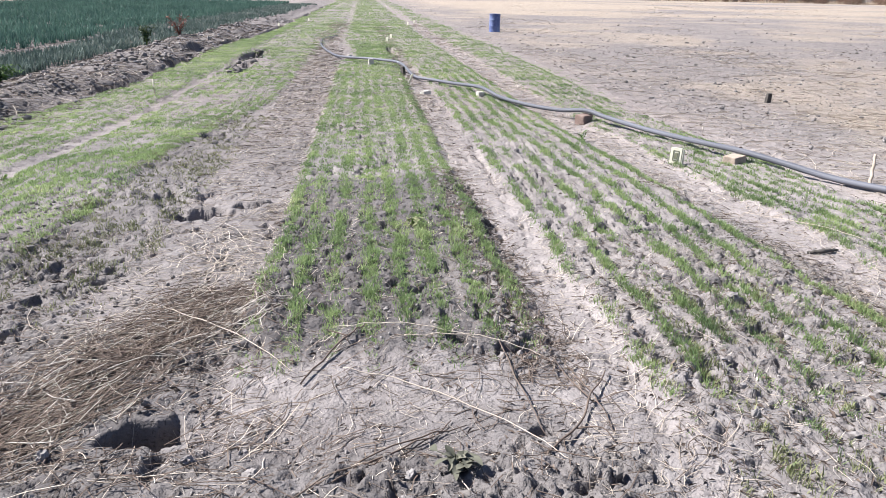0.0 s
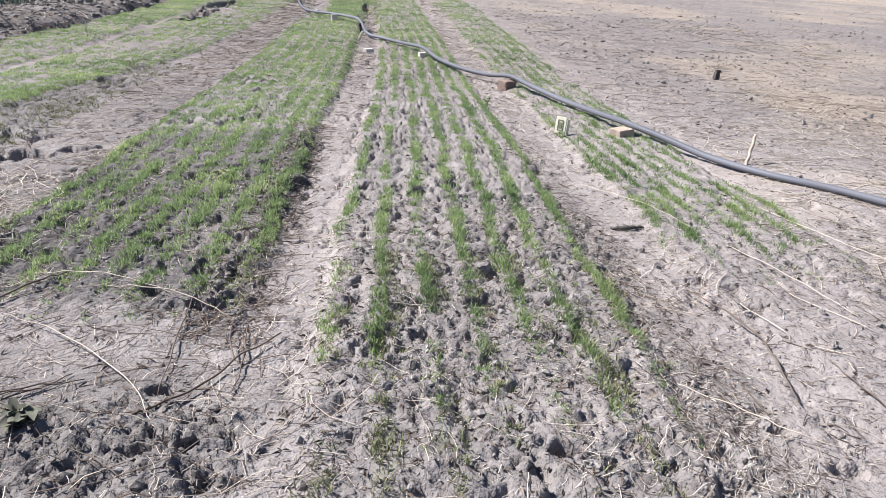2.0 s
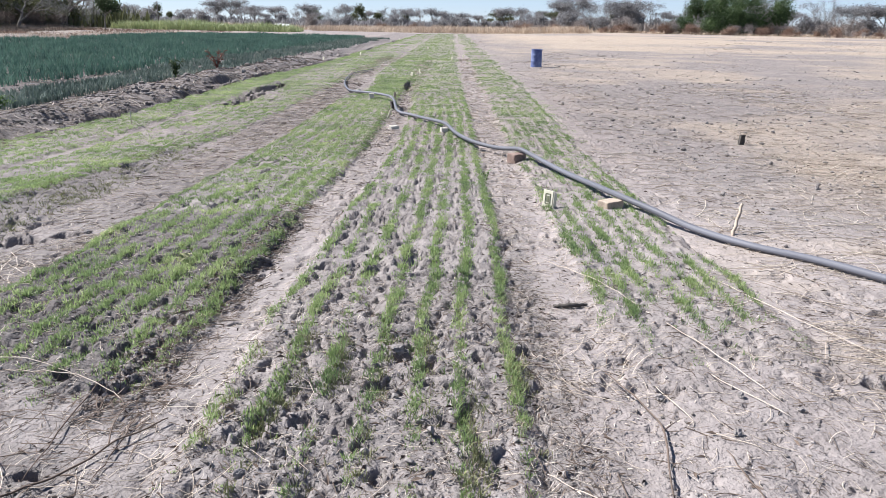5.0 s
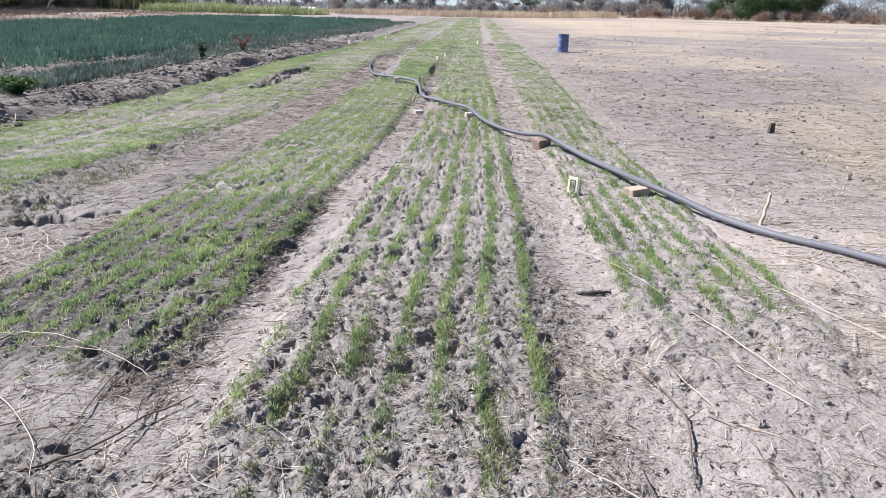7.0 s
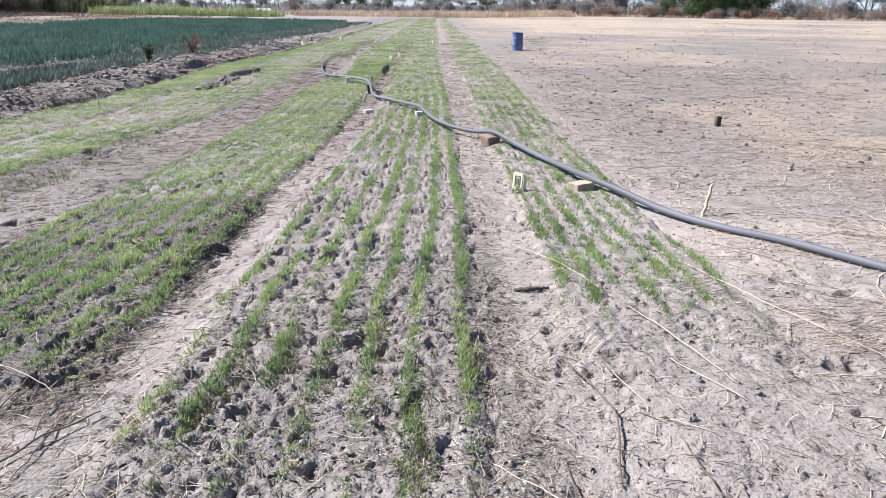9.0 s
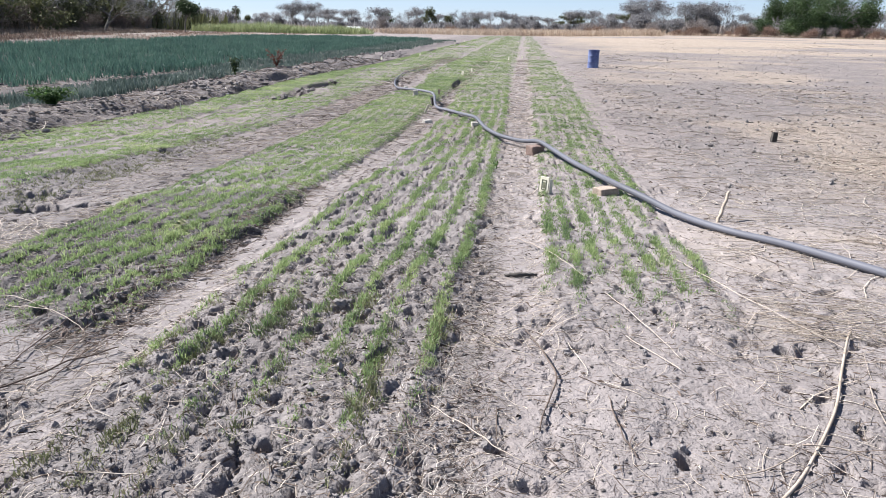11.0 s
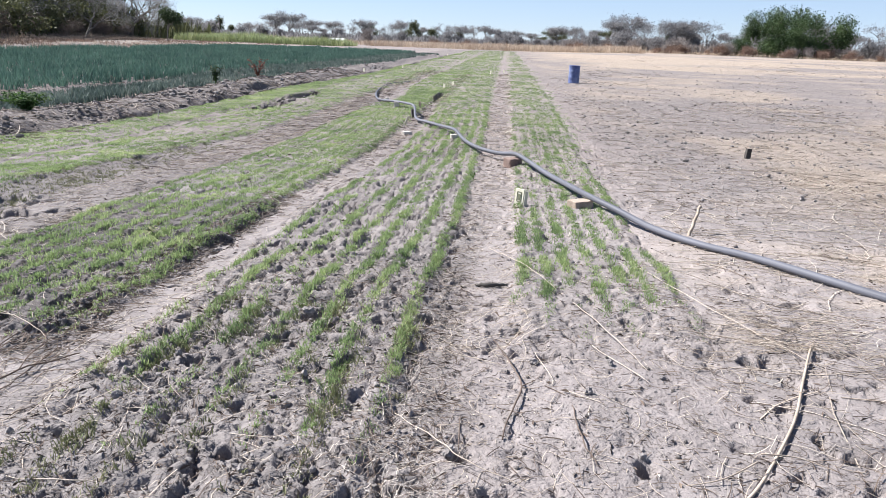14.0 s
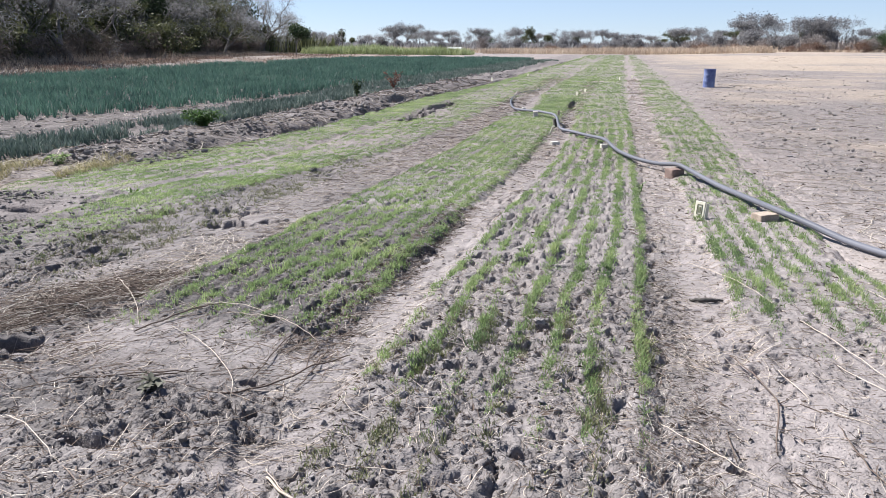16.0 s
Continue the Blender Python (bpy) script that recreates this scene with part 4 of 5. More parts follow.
def make_hose():
    line = [(9.6, 1.3, .04), (7.6, 2.8, .04), (6.78, 3.56, .04), (6.15, 4.28, .04), (5.75, 4.9, .04), (5.48, 5.30, .04), (5.13, 5.72, .036), (4.84, 6.26, .048), (4.58, 6.78, .075),
            (4.34, 7.26, .122), (4.20, 8.1, .09), (3.98, 9.15, .08), (3.76, 10.15, .11), (3.58, 10.52, .175), (3.33, 11.0, .12), (2.96, 11.6, .09), (2.66, 12.65, .08), (2.44, 13.5, .15), (2.10, 14.6, .08), (1.70, 15.45, .06),
            (1.34, 16.1, .09), (1.12, 17.5, .20), (0.72, 18.9, .14), (0.32, 19.7, .10), (-0.12, 20.4, .06), (-0.55, 21.6, .06), (-0.95, 23.6, .06), (-1.20, 25.6, .06), (-1.32, 27.4, .05), (-1.28, 29.0, .05), (-1.08, 30.5, .05), (-0.85, 31.6, .05)]
    pts = curve_points([(x, y, float(base_height(np.array([x]), np.array([y]))[0] + bed_height(np.array([x]), np.array([y]))[0]) + z) for x, y, z in line], 9)
    for _ in range(4):
        pts[1:-1] = (pts[:-2] + 2 * pts[1:-1] + pts[2:]) / 4
    hose = empty("irrigation_hose", tuple(pts[0]))
    local = pts - pts[0]
    part("tube", Shape().tube(local, np.interp(pts[:, 1], [0, 24.5, 27, 32], [0.0325, 0.0325, 0.014, 0.011]), 16), HOSE, hose, smooth=True)
    for k in (190,):
        d = local[k + 1] - local[k - 1]
        d = d / np.linalg.norm(d)
        part("clamp", Shape().tube([local[k] - d * 0.025, local[k] - d * 0.02, local[k] + d * 0.02, local[k] + d * 0.025], [0.032, 0.036, 0.036, 0.032], 16), DRUMLID, hose, "dull metal hose clamp", True)
    tagged(hose, "long dusty grey rubber hose propped on bricks across the beds", "hose")


make_hose()


def block(name, x, y, size, turn, mat, label, category, group="", lift=0.0, lean=0.0, worn=0.010):
    ob = part(name, Shape().box(size, bevel=min(size) * 0.12, lumpy=worn, seed=x * 3 + y), mat, smooth=False)
    ob.location, ob.rotation_euler = (x, y, gz(x, y) - 0.012 + lift), (0, lean, turn)
    return tagged(ob, label, category, group)


block("mud_brick", 4.25, 7.16, (0.24, 0.15, 0.105), radians(33), BRICK, "tan mud brick propping up the hose", "brick", "bricks under the hose")
block("fired_brick", 3.55, 10.45, (0.24, 0.18, 0.16), radians(40), REDBRICK, "reddish fired brick under the hose", "brick", "bricks under the hose")
block("half_brick", 2.42, 13.40, (0.13, 0.10, 0.08), radians(20), WHITE, "small pale brick under the hose", "brick", "bricks under the hose")
block("stone_block", 0.42, 19.1, (0.13, 0.10, 0.15), radians(10), WHITE, "pale block propping up the hose", "block", "bricks under the hose")
block("stone_block", 1.42, 13.95, (0.17, 0.12, 0.07), radians(25), WHITE, "whitish stone block lying on the path", "block", worn=0.02)
block("upright_slab", 1.16, 17.0, (0.06, 0.18, 0.24), radians(15), DARKWOOD, "dark slab standing under the hose", "slab", lean=-0.12)
block("white_lump", -0.16, 21.0, (0.11, 0.10, 0.10), radians(40), WHITE, "white lump beside the hose end", "stone", worn=0.02)
block("marker_post", 1.02, 19.5, (0.05, 0.05, 0.17), radians(8), WOOD, "short pale wooden post in the path", "post")
block("leaning_board", 1.18, 15.4, (0.022, 0.06, 0.24), radians(-40), PAINT, "cream board leaning beside the path", "board", lean=0.45)
block("wooden_stub", 7.78, 12.65, (0.09, 0.07, 0.19), radians(12), DARKWOOD, "dark charred wooden stub in bare soil", "post", lean=0.08)
block("flat_stone", 4.80, 2.97, (0.11, 0.06, 0.022), radians(-30), CLOD, "flat pale stone half sunk in soil", "stone", worn=0.012)


def plot_plate(x, y, turn, w=0.19, h=0.24, tilt=0.10):
    """A plot marker: a cream board with a frame and worn marks on its face."""
    ob = empty("plot_plate", (x, y, gz(x, y) - 0.01), turn)
    lean = Matrix.Rotation(-tilt, 4, "X")
    for name, size, at, mat in (("board", (w, 0.02, h), (0, 0, 0), PAINT), ("border", (w * 0.52, 0.006, h * 0.05), (0, -0.012, h * 0.78), INK), ("border", (w * 0.52, 0.006, h * 0.05), (0, -0.012, h * 0.2), INK),
                                ("border", (w * 0.07, 0.006, h * 0.54), (-w * 0.24, -0.012, h * 0.24), INK), ("border", (w * 0.07, 0.006, h * 0.54), (w * 0.24, -0.012, h * 0.24), INK),
                                ("mark", (w * 0.26, 0.006, h * 0.36), (0, -0.012, h * 0.32), INK), ("side", (0.012, 0.05, h * 0.92), (w * 0.5 + 0.008, 0.02, 0), PAINT)):
        p = part(name, Shape().box(size, bevel=0.0015 if mat is INK else 0.004), mat, ob)
        p.matrix_local = lean @ Matrix.Translation(at)
    return tagged(ob, "cream plot plate with faded dark marks, standing on the path", "marker plate", "plot plates")


plot_plate(3.59, 7.2, radians(-44), 0.125, 0.18)


def row_tag():
    ob = empty("row_tag")
    part("stake", Shape().tube([(0, 0, -0.05), (0.004, 0, 0.17)], 0.008, 5), WOOD, ob)
    part("card", Shape().box((0.11, 0.012, 0.14), (0, -0.006, 0.13), bevel=0.003), PAINT, ob)
    return tagged(ob, "small white tag on a thin stake in a seedbed", "plant tag", "row tags")


tag = row_tag()
tag_spots = [(-3.55, 13.4), (-3.72, 35.5), (-2.85, 43.0), (-3.40, 72.0), (-3.38, 83.0), (1.06, 26.6), (1.32, 28.3), (0.75, 55.0), (2.55, 38.5), (3.27, 43.6), (2.72, 80.0), (4.55, 76.0), (0.30, 92.0)]
for k, (x, y) in enumerate(tag_spots):
    m = pose(x, y, gz(x, y), 0, (-8, 6, 14)[k % 3], (-70, -45, -60, -35)[k % 4])
    if k == 0:
        tag.matrix_basis = m
    else:
        again = copy_thing(tag, m)
        again.scale = (1.15,) * 3 if y > 30 else (1.0,) * 3


def lathe(profile, n):
    """A round body from radii and heights."""
    a = np.arange(n) / n * 2 * np.pi
    v = np.concatenate([np.stack([r * np.cos(a), r * np.sin(a), np.full(n, z)], 1) for r, z in profile])
    i, j = np.meshgrid(np.arange(len(profile) - 1), np.arange(n), indexing="ij")
    j2 = (j + 1) % n
    return Shape().add(v, np.stack([i * n + j, i * n + j2, (i + 1) * n + j2, (i + 1) * n + j], -1).reshape(-1, 4))


def make_drum(x, y):
    drum = empty("drum", (x, y, gz(x, y) - 0.02), radians(20))
    r, h, n = 0.272, 0.88, 40
    prof = [(0.0, 0.015), (r - 0.012, 0.015), (r, 0.0), (r + 0.006, 0.012), (r - 0.002, 0.03), (r - 0.003, 0.27), (r + 0.004, 0.29), (r + 0.004, 0.305), (r - 0.003, 0.325),
            (r - 0.003, 0.56), (r + 0.004, 0.58), (r + 0.004, 0.595), (r - 0.003, 0.615), (r - 0.002, h - 0.03), (r + 0.006, h - 0.012)]
    part("body", lathe(prof, n), DRUMBLUE, drum, smooth=True)
    part("rim", lathe([(r + 0.006, h - 0.014), (r + 0.007, h - 0.004), (r + 0.002, h), (r - 0.004, h - 0.002), (r - 0.010, h - 0.016)], n), DRUMBLUE, drum, smooth=True)
    lid = part("lid", lathe([(r - 0.009, h - 0.018), (r * 0.9, h - 0.022), (r * 0.5, h - 0.020), (0.001, h - 0.020)], n), DRUMLID, drum, "dusty grey drum lid", True)
    part("bung", Shape().tube([(0.16, 0.05, h - 0.02), (0.16, 0.05, h + 0.004)], 0.03, 12), DRUMLID, lid)
    return tagged(drum, "faded blue steel drum standing in the bare field", "drum")


make_drum(6.78, 36.4)


def stick(name, pts, radii, mat, label, category, sides=7, twigs=(), above=True):
    p = np.array([(x, y, (gz(x, y) if above else 0) + z) for x, y, z in pts])
    line = curve_points(p, 6)
    t = np.linspace(0, 1, len(line))
    r = np.interp(t, np.linspace(0, 1, len(radii)), radii)
    line = line + 0.004 * np.stack([np.sin(t * 19), np.cos(t * 23), np.sin(t * 31)], 1)
    ob = part(name, Shape().tube(line - line[0], r, sides), mat, smooth=True)
    ob.location = line[0]
    for q, rr in twigs:
        c = np.array([(x, y, gz(x, y) + z) for x, y, z in q]) - line[0]
        part("side_twig", Shape().tube(curve_points(c, 4), np.linspace(rr, rr * 0.4, (len(q) - 1) * 4 + 1), 5), mat, ob, smooth=True)
    return tagged(ob, label, category)


stick("bent_pole", [(3.88, 1.30, .016), (4.07, 1.53, .018), (4.28, 1.80, .020), (4.50, 2.12, .018), (4.75, 2.50, .016), (4.95, 2.94, .018), (5.15, 3.34, .018), (5.31, 3.64, .02)], [0.006, 0.0075, 0.007, 0.0075, 0.0055],
      WOOD, "long bent bare pole lying on straw", "stick", twigs=[([(4.46, 2.12, .05), (4.30, 2.02, .02), (4.15, 1.98, .01)], 0.004), ([(4.5, 2.2, .04), (4.66, 2.22, .02), (4.80, 2.15, .01)], 0.004)])
stick("wooden_stake", [(5.18, 6.22, -0.03), (5.24, 6.30, .10), (5.31, 6.40, .27)], [0.017, 0.016, 0.014], WOOD, "slanted pale wooden stake beside the hose", "stake")
stick("rotten_log", [(3.24, 4.20, .01), (3.34, 4.17, .02), (3.46, 4.20, .012)], [0.010, 0.017, 0.007], DARKWOOD, "short dark rotten stick on the path", "stick", 9)
def lying(name, pts, r, mat, label, category, lift=0.015):
    """A thin stem lying loosely on the soil through a few points of the plan."""
    n = len(pts)
    stick(name, [(x, y, lift * (0.5 + math.sin(math.pi * k / max(n - 1, 1)))) for k, (x, y) in enumerate(pts)], [r * 0.6, r, r * 0.9, r * 0.5], mat, label, category)


stick("forked_twig", [(1.29, 2.67, .02), (1.16, 2.46, .03), (1.03, 2.24, .025), (0.9, 2.12, .015), (0.84, 1.98, .01)], [0.003, 0.0045, 0.005, 0.004], TWIG, "dark forked twig on the crusted soil", "twig",
      twigs=[([(1.14, 2.42, .03), (1.09, 2.58, .04), (1.07, 2.78, .02)], 0.004), ([(1.03, 2.24, .02), (1.12, 2.2, .03), (1.15, 2.12, .01)], 0.004)])
stick("dark_twig", [(0.20, 3.16, .02), (0.10, 2.98, .03), (-0.08, 2.64, .015)], [0.003, 0.005, 0.004], TWIG, "dark straight twig at the end of the bed", "twig", twigs=[([(0.12, 3.0, .03), (0.02, 3.06, .05)], 0.005)])
stick("dark_twig", [(3.38, 3.23, .03), (3.46, 2.95, .04), (3.53, 2.68, .025), (3.48, 2.45, .02), (3.44, 2.21, .01)], [0.003, 0.004, 0.0045, 0.003], TWIG, "dark bent twig on pale soil", "twig", twigs=[([(3.53, 2.68, .03), (3.6, 2.74, .03)], 0.003)])
stick("thick_stem", [(1.38, 1.50, .01), (1.57, 1.34, .03), (1.79, 1.26, .03), (2.00, 1.21, .03), (2.20, 1.17, .02)], [0.0055, 0.005, 0.0045, 0.0035], WOOD, "bent grey stem on the headland", "stem")
for pts in ([(0.54, 2.34), (0.36, 2.14), (0.05, 1.94), (-0.14, 1.72)], [(0.60, 2.30), (0.30, 2.16), (0.0, 1.90)], [(0.52, 2.28), (0.22, 2.05), (-0.1, 1.8)], [(0.85, 3.1), (0.86, 2.7), (0.9, 2.2)], [(3.25, 2.36), (3.26, 2.11)], [(3.76, 2.53), (3.78, 2.2), (3.83, 2.06)], [(-1.5, 1.5), (-1.0, 1.75), (-0.5, 2.0)], [(1.13, 2.73), (1.17, 2.45), (1.17, 2.2)]):
    lying("brown_twig", pts, 0.0034, TWIG, "thin dark brown twig on trampled soil", "twig")
for pts in ([(0.1, 2.75), (0.38, 2.62), (0.75, 2.3), (0.94, 2.0)], [(0.48, 2.03), (0.64, 1.6), (0.73, 1.33)], [(-0.01, 1.58), (0.23, 1.49), (0.54, 1.32)], [(0.95, 1.97), (1.21, 1.95)], [(1.35, 1.55), (1.52, 1.39)], [(3.82, 4.09), (4.0, 3.5), (4.19, 2.95)], [(3.93, 3.21), (4.17, 2.81)],
            [(3.14, 3.03), (3.44, 2.91)], [(3.61, 3.11), (3.69, 2.76)], [(2.96, 2.33), (3.16, 2.14), (3.3, 1.99), (3.57, 1.86)], [(3.63, 2.8), (3.92, 2.53)], [(0.39, 3.04), (0.75, 2.95), (1.05, 2.79)], [(1.5, 1.87), (1.63, 1.84)], [(1.63, 1.64), (2.0, 1.63)], [(1.8, 1.86), (1.82, 1.59)],
            [(-1.1, 3.75), (-0.75, 3.42), (-0.42, 3.1), (-0.1, 2.72)], [(4.4, 4.9), (4.7, 4.1), (5.15, 3.1)], [(1.75, 2.95), (2.25, 3.0), (2.75, 2.98)], [(3.30, 5.2), (3.6, 4.5), (3.82, 4.1)], [(0.04, 3.18), (0.4, 3.12), (0.77, 2.96)]):
    lying("long_stem", pts, 0.0024, STRAW, "long pale dry stem lying on the soil", "stem", 0.022)


def leaf_mesh(length, width, curl, cols=5):
    """One broad leaf, folded along its rib and bent down at the tip; base at the origin, along +x."""
    v, q = [], []
    for i in range(cols + 1):
        u = i / cols
        w = width * math.sin(math.pi * min(u * 0.92 + 0.06, 1)) ** 0.8
        z = length * (0.25 * u - curl * u * u)
        for s in (-1, 0, 1):
            v.append((u * length, s * w / 2, z + abs(s) * w * 0.18))
    for i in range(cols):
        for s in (0, 1):
            a = i * 3 + s
            q.append((a, a + 1, a + 4, a + 3))
    return np.array(v), np.array(q)


def leafy_plant(name, x, y, height, spread, count, mat, label, leaf=(0.16, 0.07), stems=6, seed=1, stemmat=None, whole=True):
    r = np.random.default_rng(seed)
    plant = empty(name, (x, y, gz(x, y)))
    S, L = Shape(), Shape()
    tips = []
    for k in range(stems):
        a = r.uniform(0, 2 * np.pi)
        d = spread * r.uniform(0.2, 1.0)
        top = np.array([math.cos(a) * d, math.sin(a) * d, height * r.uniform(0.55, 1.0)])
        pts = curve_points([(0, 0, -0.02), top * (0.35, 0.35, 0.6), top], 4)
        S.tube(pts, np.linspace(0.007, 0.003, len(pts)) * max(height, 0.3) * 2, 5)
        tips.append(pts)
    for k in range(count):
        pts = tips[k % stems]
        p = pts[r.integers(2, len(pts))] if stems < 20 else pts[r.integers(1, len(pts))]
        s = r.uniform(0.6, 1.2)
        v, q = leaf_mesh(leaf[0] * s, leaf[1] * s, r.uniform(0.1, 0.8))
        m = np.array(Euler((r.normal(0, 0.4), r.normal(-0.15, 0.45), r.uniform(0, 6.28))).to_matrix())
        L.add(v @ m.T + p, q)
    part("stem", S, stemmat or WEED, plant, smooth=True)
    if whole:
        part("leaves", L, mat, plant, smooth=True)
        return tagged(plant, label, "plant")
    kinds = []
    for c in (0.15, 0.4, 0.7):
        v, q = leaf_mesh(leaf[0], leaf[1], c)
        kinds.append(Shape().add(v, q).mesh("leaf", True))
        kinds[-1].materials.append(mat)
    for k in range(count):
        pts = tips[k % stems]
        ob = new("leaf", kinds[k % 3])
        ob.parent = plant
        ob.location = pts[r.integers(1, len(pts))]
        ob.rotation_euler = (r.normal(0, 0.4), r.normal(0.1, 0.45), r.uniform(0, 6.28))
        ob.scale = (r.uniform(0.6, 1.2),) * 3
    return tagged(plant, label, "plant")


leafy_plant("leafy_plant", -5.0, 5.3, 0.38, 0.42, 290, BUSHLEAF, "broad-leaved green plant at the field edge", (0.13, 0.06), 24, 3, whole=False)
leafy_plant("green_bush", -6.20, 13.2, 0.40, 0.50, 1700, BUSHLEAF, "bushy bright green weed beside the onions", (0.075, 0.03), 70, 4)
leafy_plant("wilted_weed", 0.52, 1.98, 0.05, 0.08, 26, DRYLEAF, "flat wilted grey-green weed on the soil", (0.065, 0.035), 7, 5, DRYLEAF)
leafy_plant("dark_weed", -6.35, 23.2, 0.65, 0.30, 120, CANOPY, "dark leggy weed beside the onions", (0.14, 0.05), 7, 6)
leafy_plant("red_weed", -6.4, 27.6, 0.75, 0.40, 240, REDWEED, "dry reddish weed beside the onions", (0.12, 0.03), 12, 7, REDWEED)
leafy_plant("small_weed", 3.02, 8.75, 0.14, 0.08, 26, WEED, "small dark green weed at the bed edge", (0.06, 0.02), 5, 8)
leafy_plant("small_weed", 0.55, 4.9, 0.08, 0.08, 22, GREYWEED, "small grey weed among the seedlings", (0.06, 0.02), 5, 9)
leafy_plant("small_weed", -3.2, 6.8, 0.10, 0.10, 30, WEED, "small green weed in a seedbed", (0.07, 0.02), 5, 10)
leafy_plant("yellow_weed", -5.9, 8.6, 0.16, 0.28, 130, GRASS, "low yellow-green weed at the field edge", (0.08, 0.03), 9, 11)
leafy_plant("yellow_weed", -5.5, 6.1, 0.14, 0.30, 130, GRASS, "low yellow-green weed at the field edge", (0.08, 0.03), 9, 12)


def soil_clod(x, y, s, seed):
    bm = bmesh.new()
    bmesh.ops.create_icosphere(bm, subdivisions=3, radius=s)
    for w in bm.verts:
        w.co = Vector((w.co.x * 1.2, w.co.y, w.co.z * 0.75)) * (1 + 0.45 * noise.noise(w.co * (1.3 / s) + Vector((seed, 0, 0))) + 0.35 * noise.noise(w.co * (3.1 / s) + Vector((0, seed, 0))))
    ob = part("soil_clod", Shape().bm(bm), CLOD)
    ob.location, ob.rotation_euler = (x, y, gz(x, y) + s * 0.22), (0.2 * seed, 0.3 * seed, seed)
    return tagged(ob, "hard grey lump of dry soil on the bed", "soil clod", "soil clods")


for k, (x, y, s) in enumerate([(2.28, 3.40, 0.055), (2.45, 1.80, 0.05), (3.22, 2.08, 0.05), (1.93, 7.7, 0.05), (0.88, 2.90, 0.05), (4.02, 2.16, 0.03), (0.35, 1.95, 0.035), (0.72, 1.9, 0.04), (0.55, 1.55, 0.045),
                               (-0.95, 2.18, 0.045), (-0.45, 2.15, 0.04), (2.0, 1.5, 0.04), (2.75, 1.6, 0.04), (1.75, 2.2, 0.035), (2.6, 2.4, 0.035), (3.85, 2.65, 0.035), (4.0, 3.0, 0.035), (4.25, 2.9, 0.03), (3.6, 3.0, 0.03),
                               (-0.6, 5.75, 0.04), (-0.2, 2.0, 0.05), (7.2, 8.7, 0.06), (8.6, 9.4, 0.06), (6.4, 11.0, 0.05)]):
    soil_clod(x, y, s * 0.6, k * 1.7 + 0.3)


# ---- onion field ----
def onion_lane(y):
    return -12.9 + 3.4 * ease(8, 24, y) + 0.6 * ease(24, 60, y)


def onions(name, n, x_of, y0, y1, tall, label, wide=1.0, thin=1.0, mat=None):
    y = y0 + (y1 - y0) * rng.uniform(0, 1, n) ** 1.6
    lo, hi = x_of(y)
    x = lo + (hi - lo) * rng.uniform(0, 1, n)
    x = np.round(x / 0.30) * 0.30 + rng.normal(0, 0.035, n)
    keep = (fbm(x * 0.35, y * 0.2, 303, 3) > -0.75 * thin) & (x < hi) & (x > lo)
    x, y = x[keep], y[keep]
    k = 5
    x, y = np.repeat(x, k), np.repeat(y, k)
    s = 1 + np.maximum(y - 15, 0) * 0.02
    x, y = x + rng.normal(0, 0.03, len(x)), y + rng.normal(0, 0.03, len(x))
    P = np.stack([x, y, ground_height(x, y) - 0.02], 1)
    H = tall * rng.uniform(0.55, 1.1, len(x)) * (0.85 + 0.2 * fbm(x * 0.5, y * 0.5, 307, 2))
    return blades(name, P, H, 0.016 * wide * s * rng.uniform(0.7, 1.3, len(x)), rng.uniform(0.1, 0.65, len(x)), mat or ONION, label, "onion plants", 0.55)


onions("onion_crop", 30000, lambda y: (-30.5 - 4.0 * ease(25, 70, y), onion_lane(y) - 0.6), 6, 104, 0.50, "dense blue-green onion plants in a broad strip", 1.25)
onions("onion_crop", 7000, lambda y: (-9.05 - 1.3 * ease(22, 36, y), -7.15 + 0.95 * ease(20, 32, y) + 0.8 * ease(36, 60, y)), 5.2, 96, 0.30, "low wilting grey-green onion plants beside the beds", 1.5, 1.4, GREYONION)
litter("straw_litter", [(700, -8.0, -4.8, 5, 30, 0.3, 0.9, 0.2, 0.8), (500, -14, -9, 8, 28, 0.3, 0.9, 0.2, 0.8)], STRAW, "dry straw and dead leaves along the onion strip", "straw", 0.0028, 0.02)
yx, yy = scatter(5500, -6.6, -4.7, 4.6, 9.2)
keep = fbm(yx * 0.9, yy * 0.9, 401, 2) > -0.45
blades("dry_grass_tuft", np.stack([yx, yy, ground_height(yx, yy)], 1)[keep], rng.uniform(0.05, 0.18, keep.sum()), rng.uniform(0.006, 0.014, keep.sum()), rng.uniform(0.5, 1.6, keep.sum()), YELLOWGRASS, "yellowed dry grass at the field edge", "dry grass", 0.9)


# ---- trees ----
def grow(r, S, ends, p, d, length, radius, level, spread, flat):
    """Tapered limbs that fork; ends gathers the tips."""
    n = 4 if level > 1 else 3
    pts = [np.array(p, float)]
    for i in range(n):
        d = d + r.normal(0, 0.16, 3)
        if flat and level < 3:
            d[2] *= 0.93
        d = d / np.linalg.norm(d)
        pts.append(pts[-1] + d * length / n)
    S.tube(pts, np.linspace(radius, radius * 0.62, n + 1), 6 if level > 2 else 3, False)
    if level <= 1:
        ends += [pts[-1], pts[-2], pts[-3]]
    if level == 0:
        return
    for k in range(r.integers(2, 4)):
        e = d + r.normal(0, spread, 3)
        e[2] = e[2] * (0.55 if flat else 1.0) + (0.05 if flat else 0.15)
        e = e / np.linalg.norm(e)
        at = pts[-1] if k < 2 else pts[r.integers(2, n + 1)]
        grow(r, S, ends, at, e, length * r.uniform(0.62, 0.85), radius * 0.58, level - 1, spread, flat)


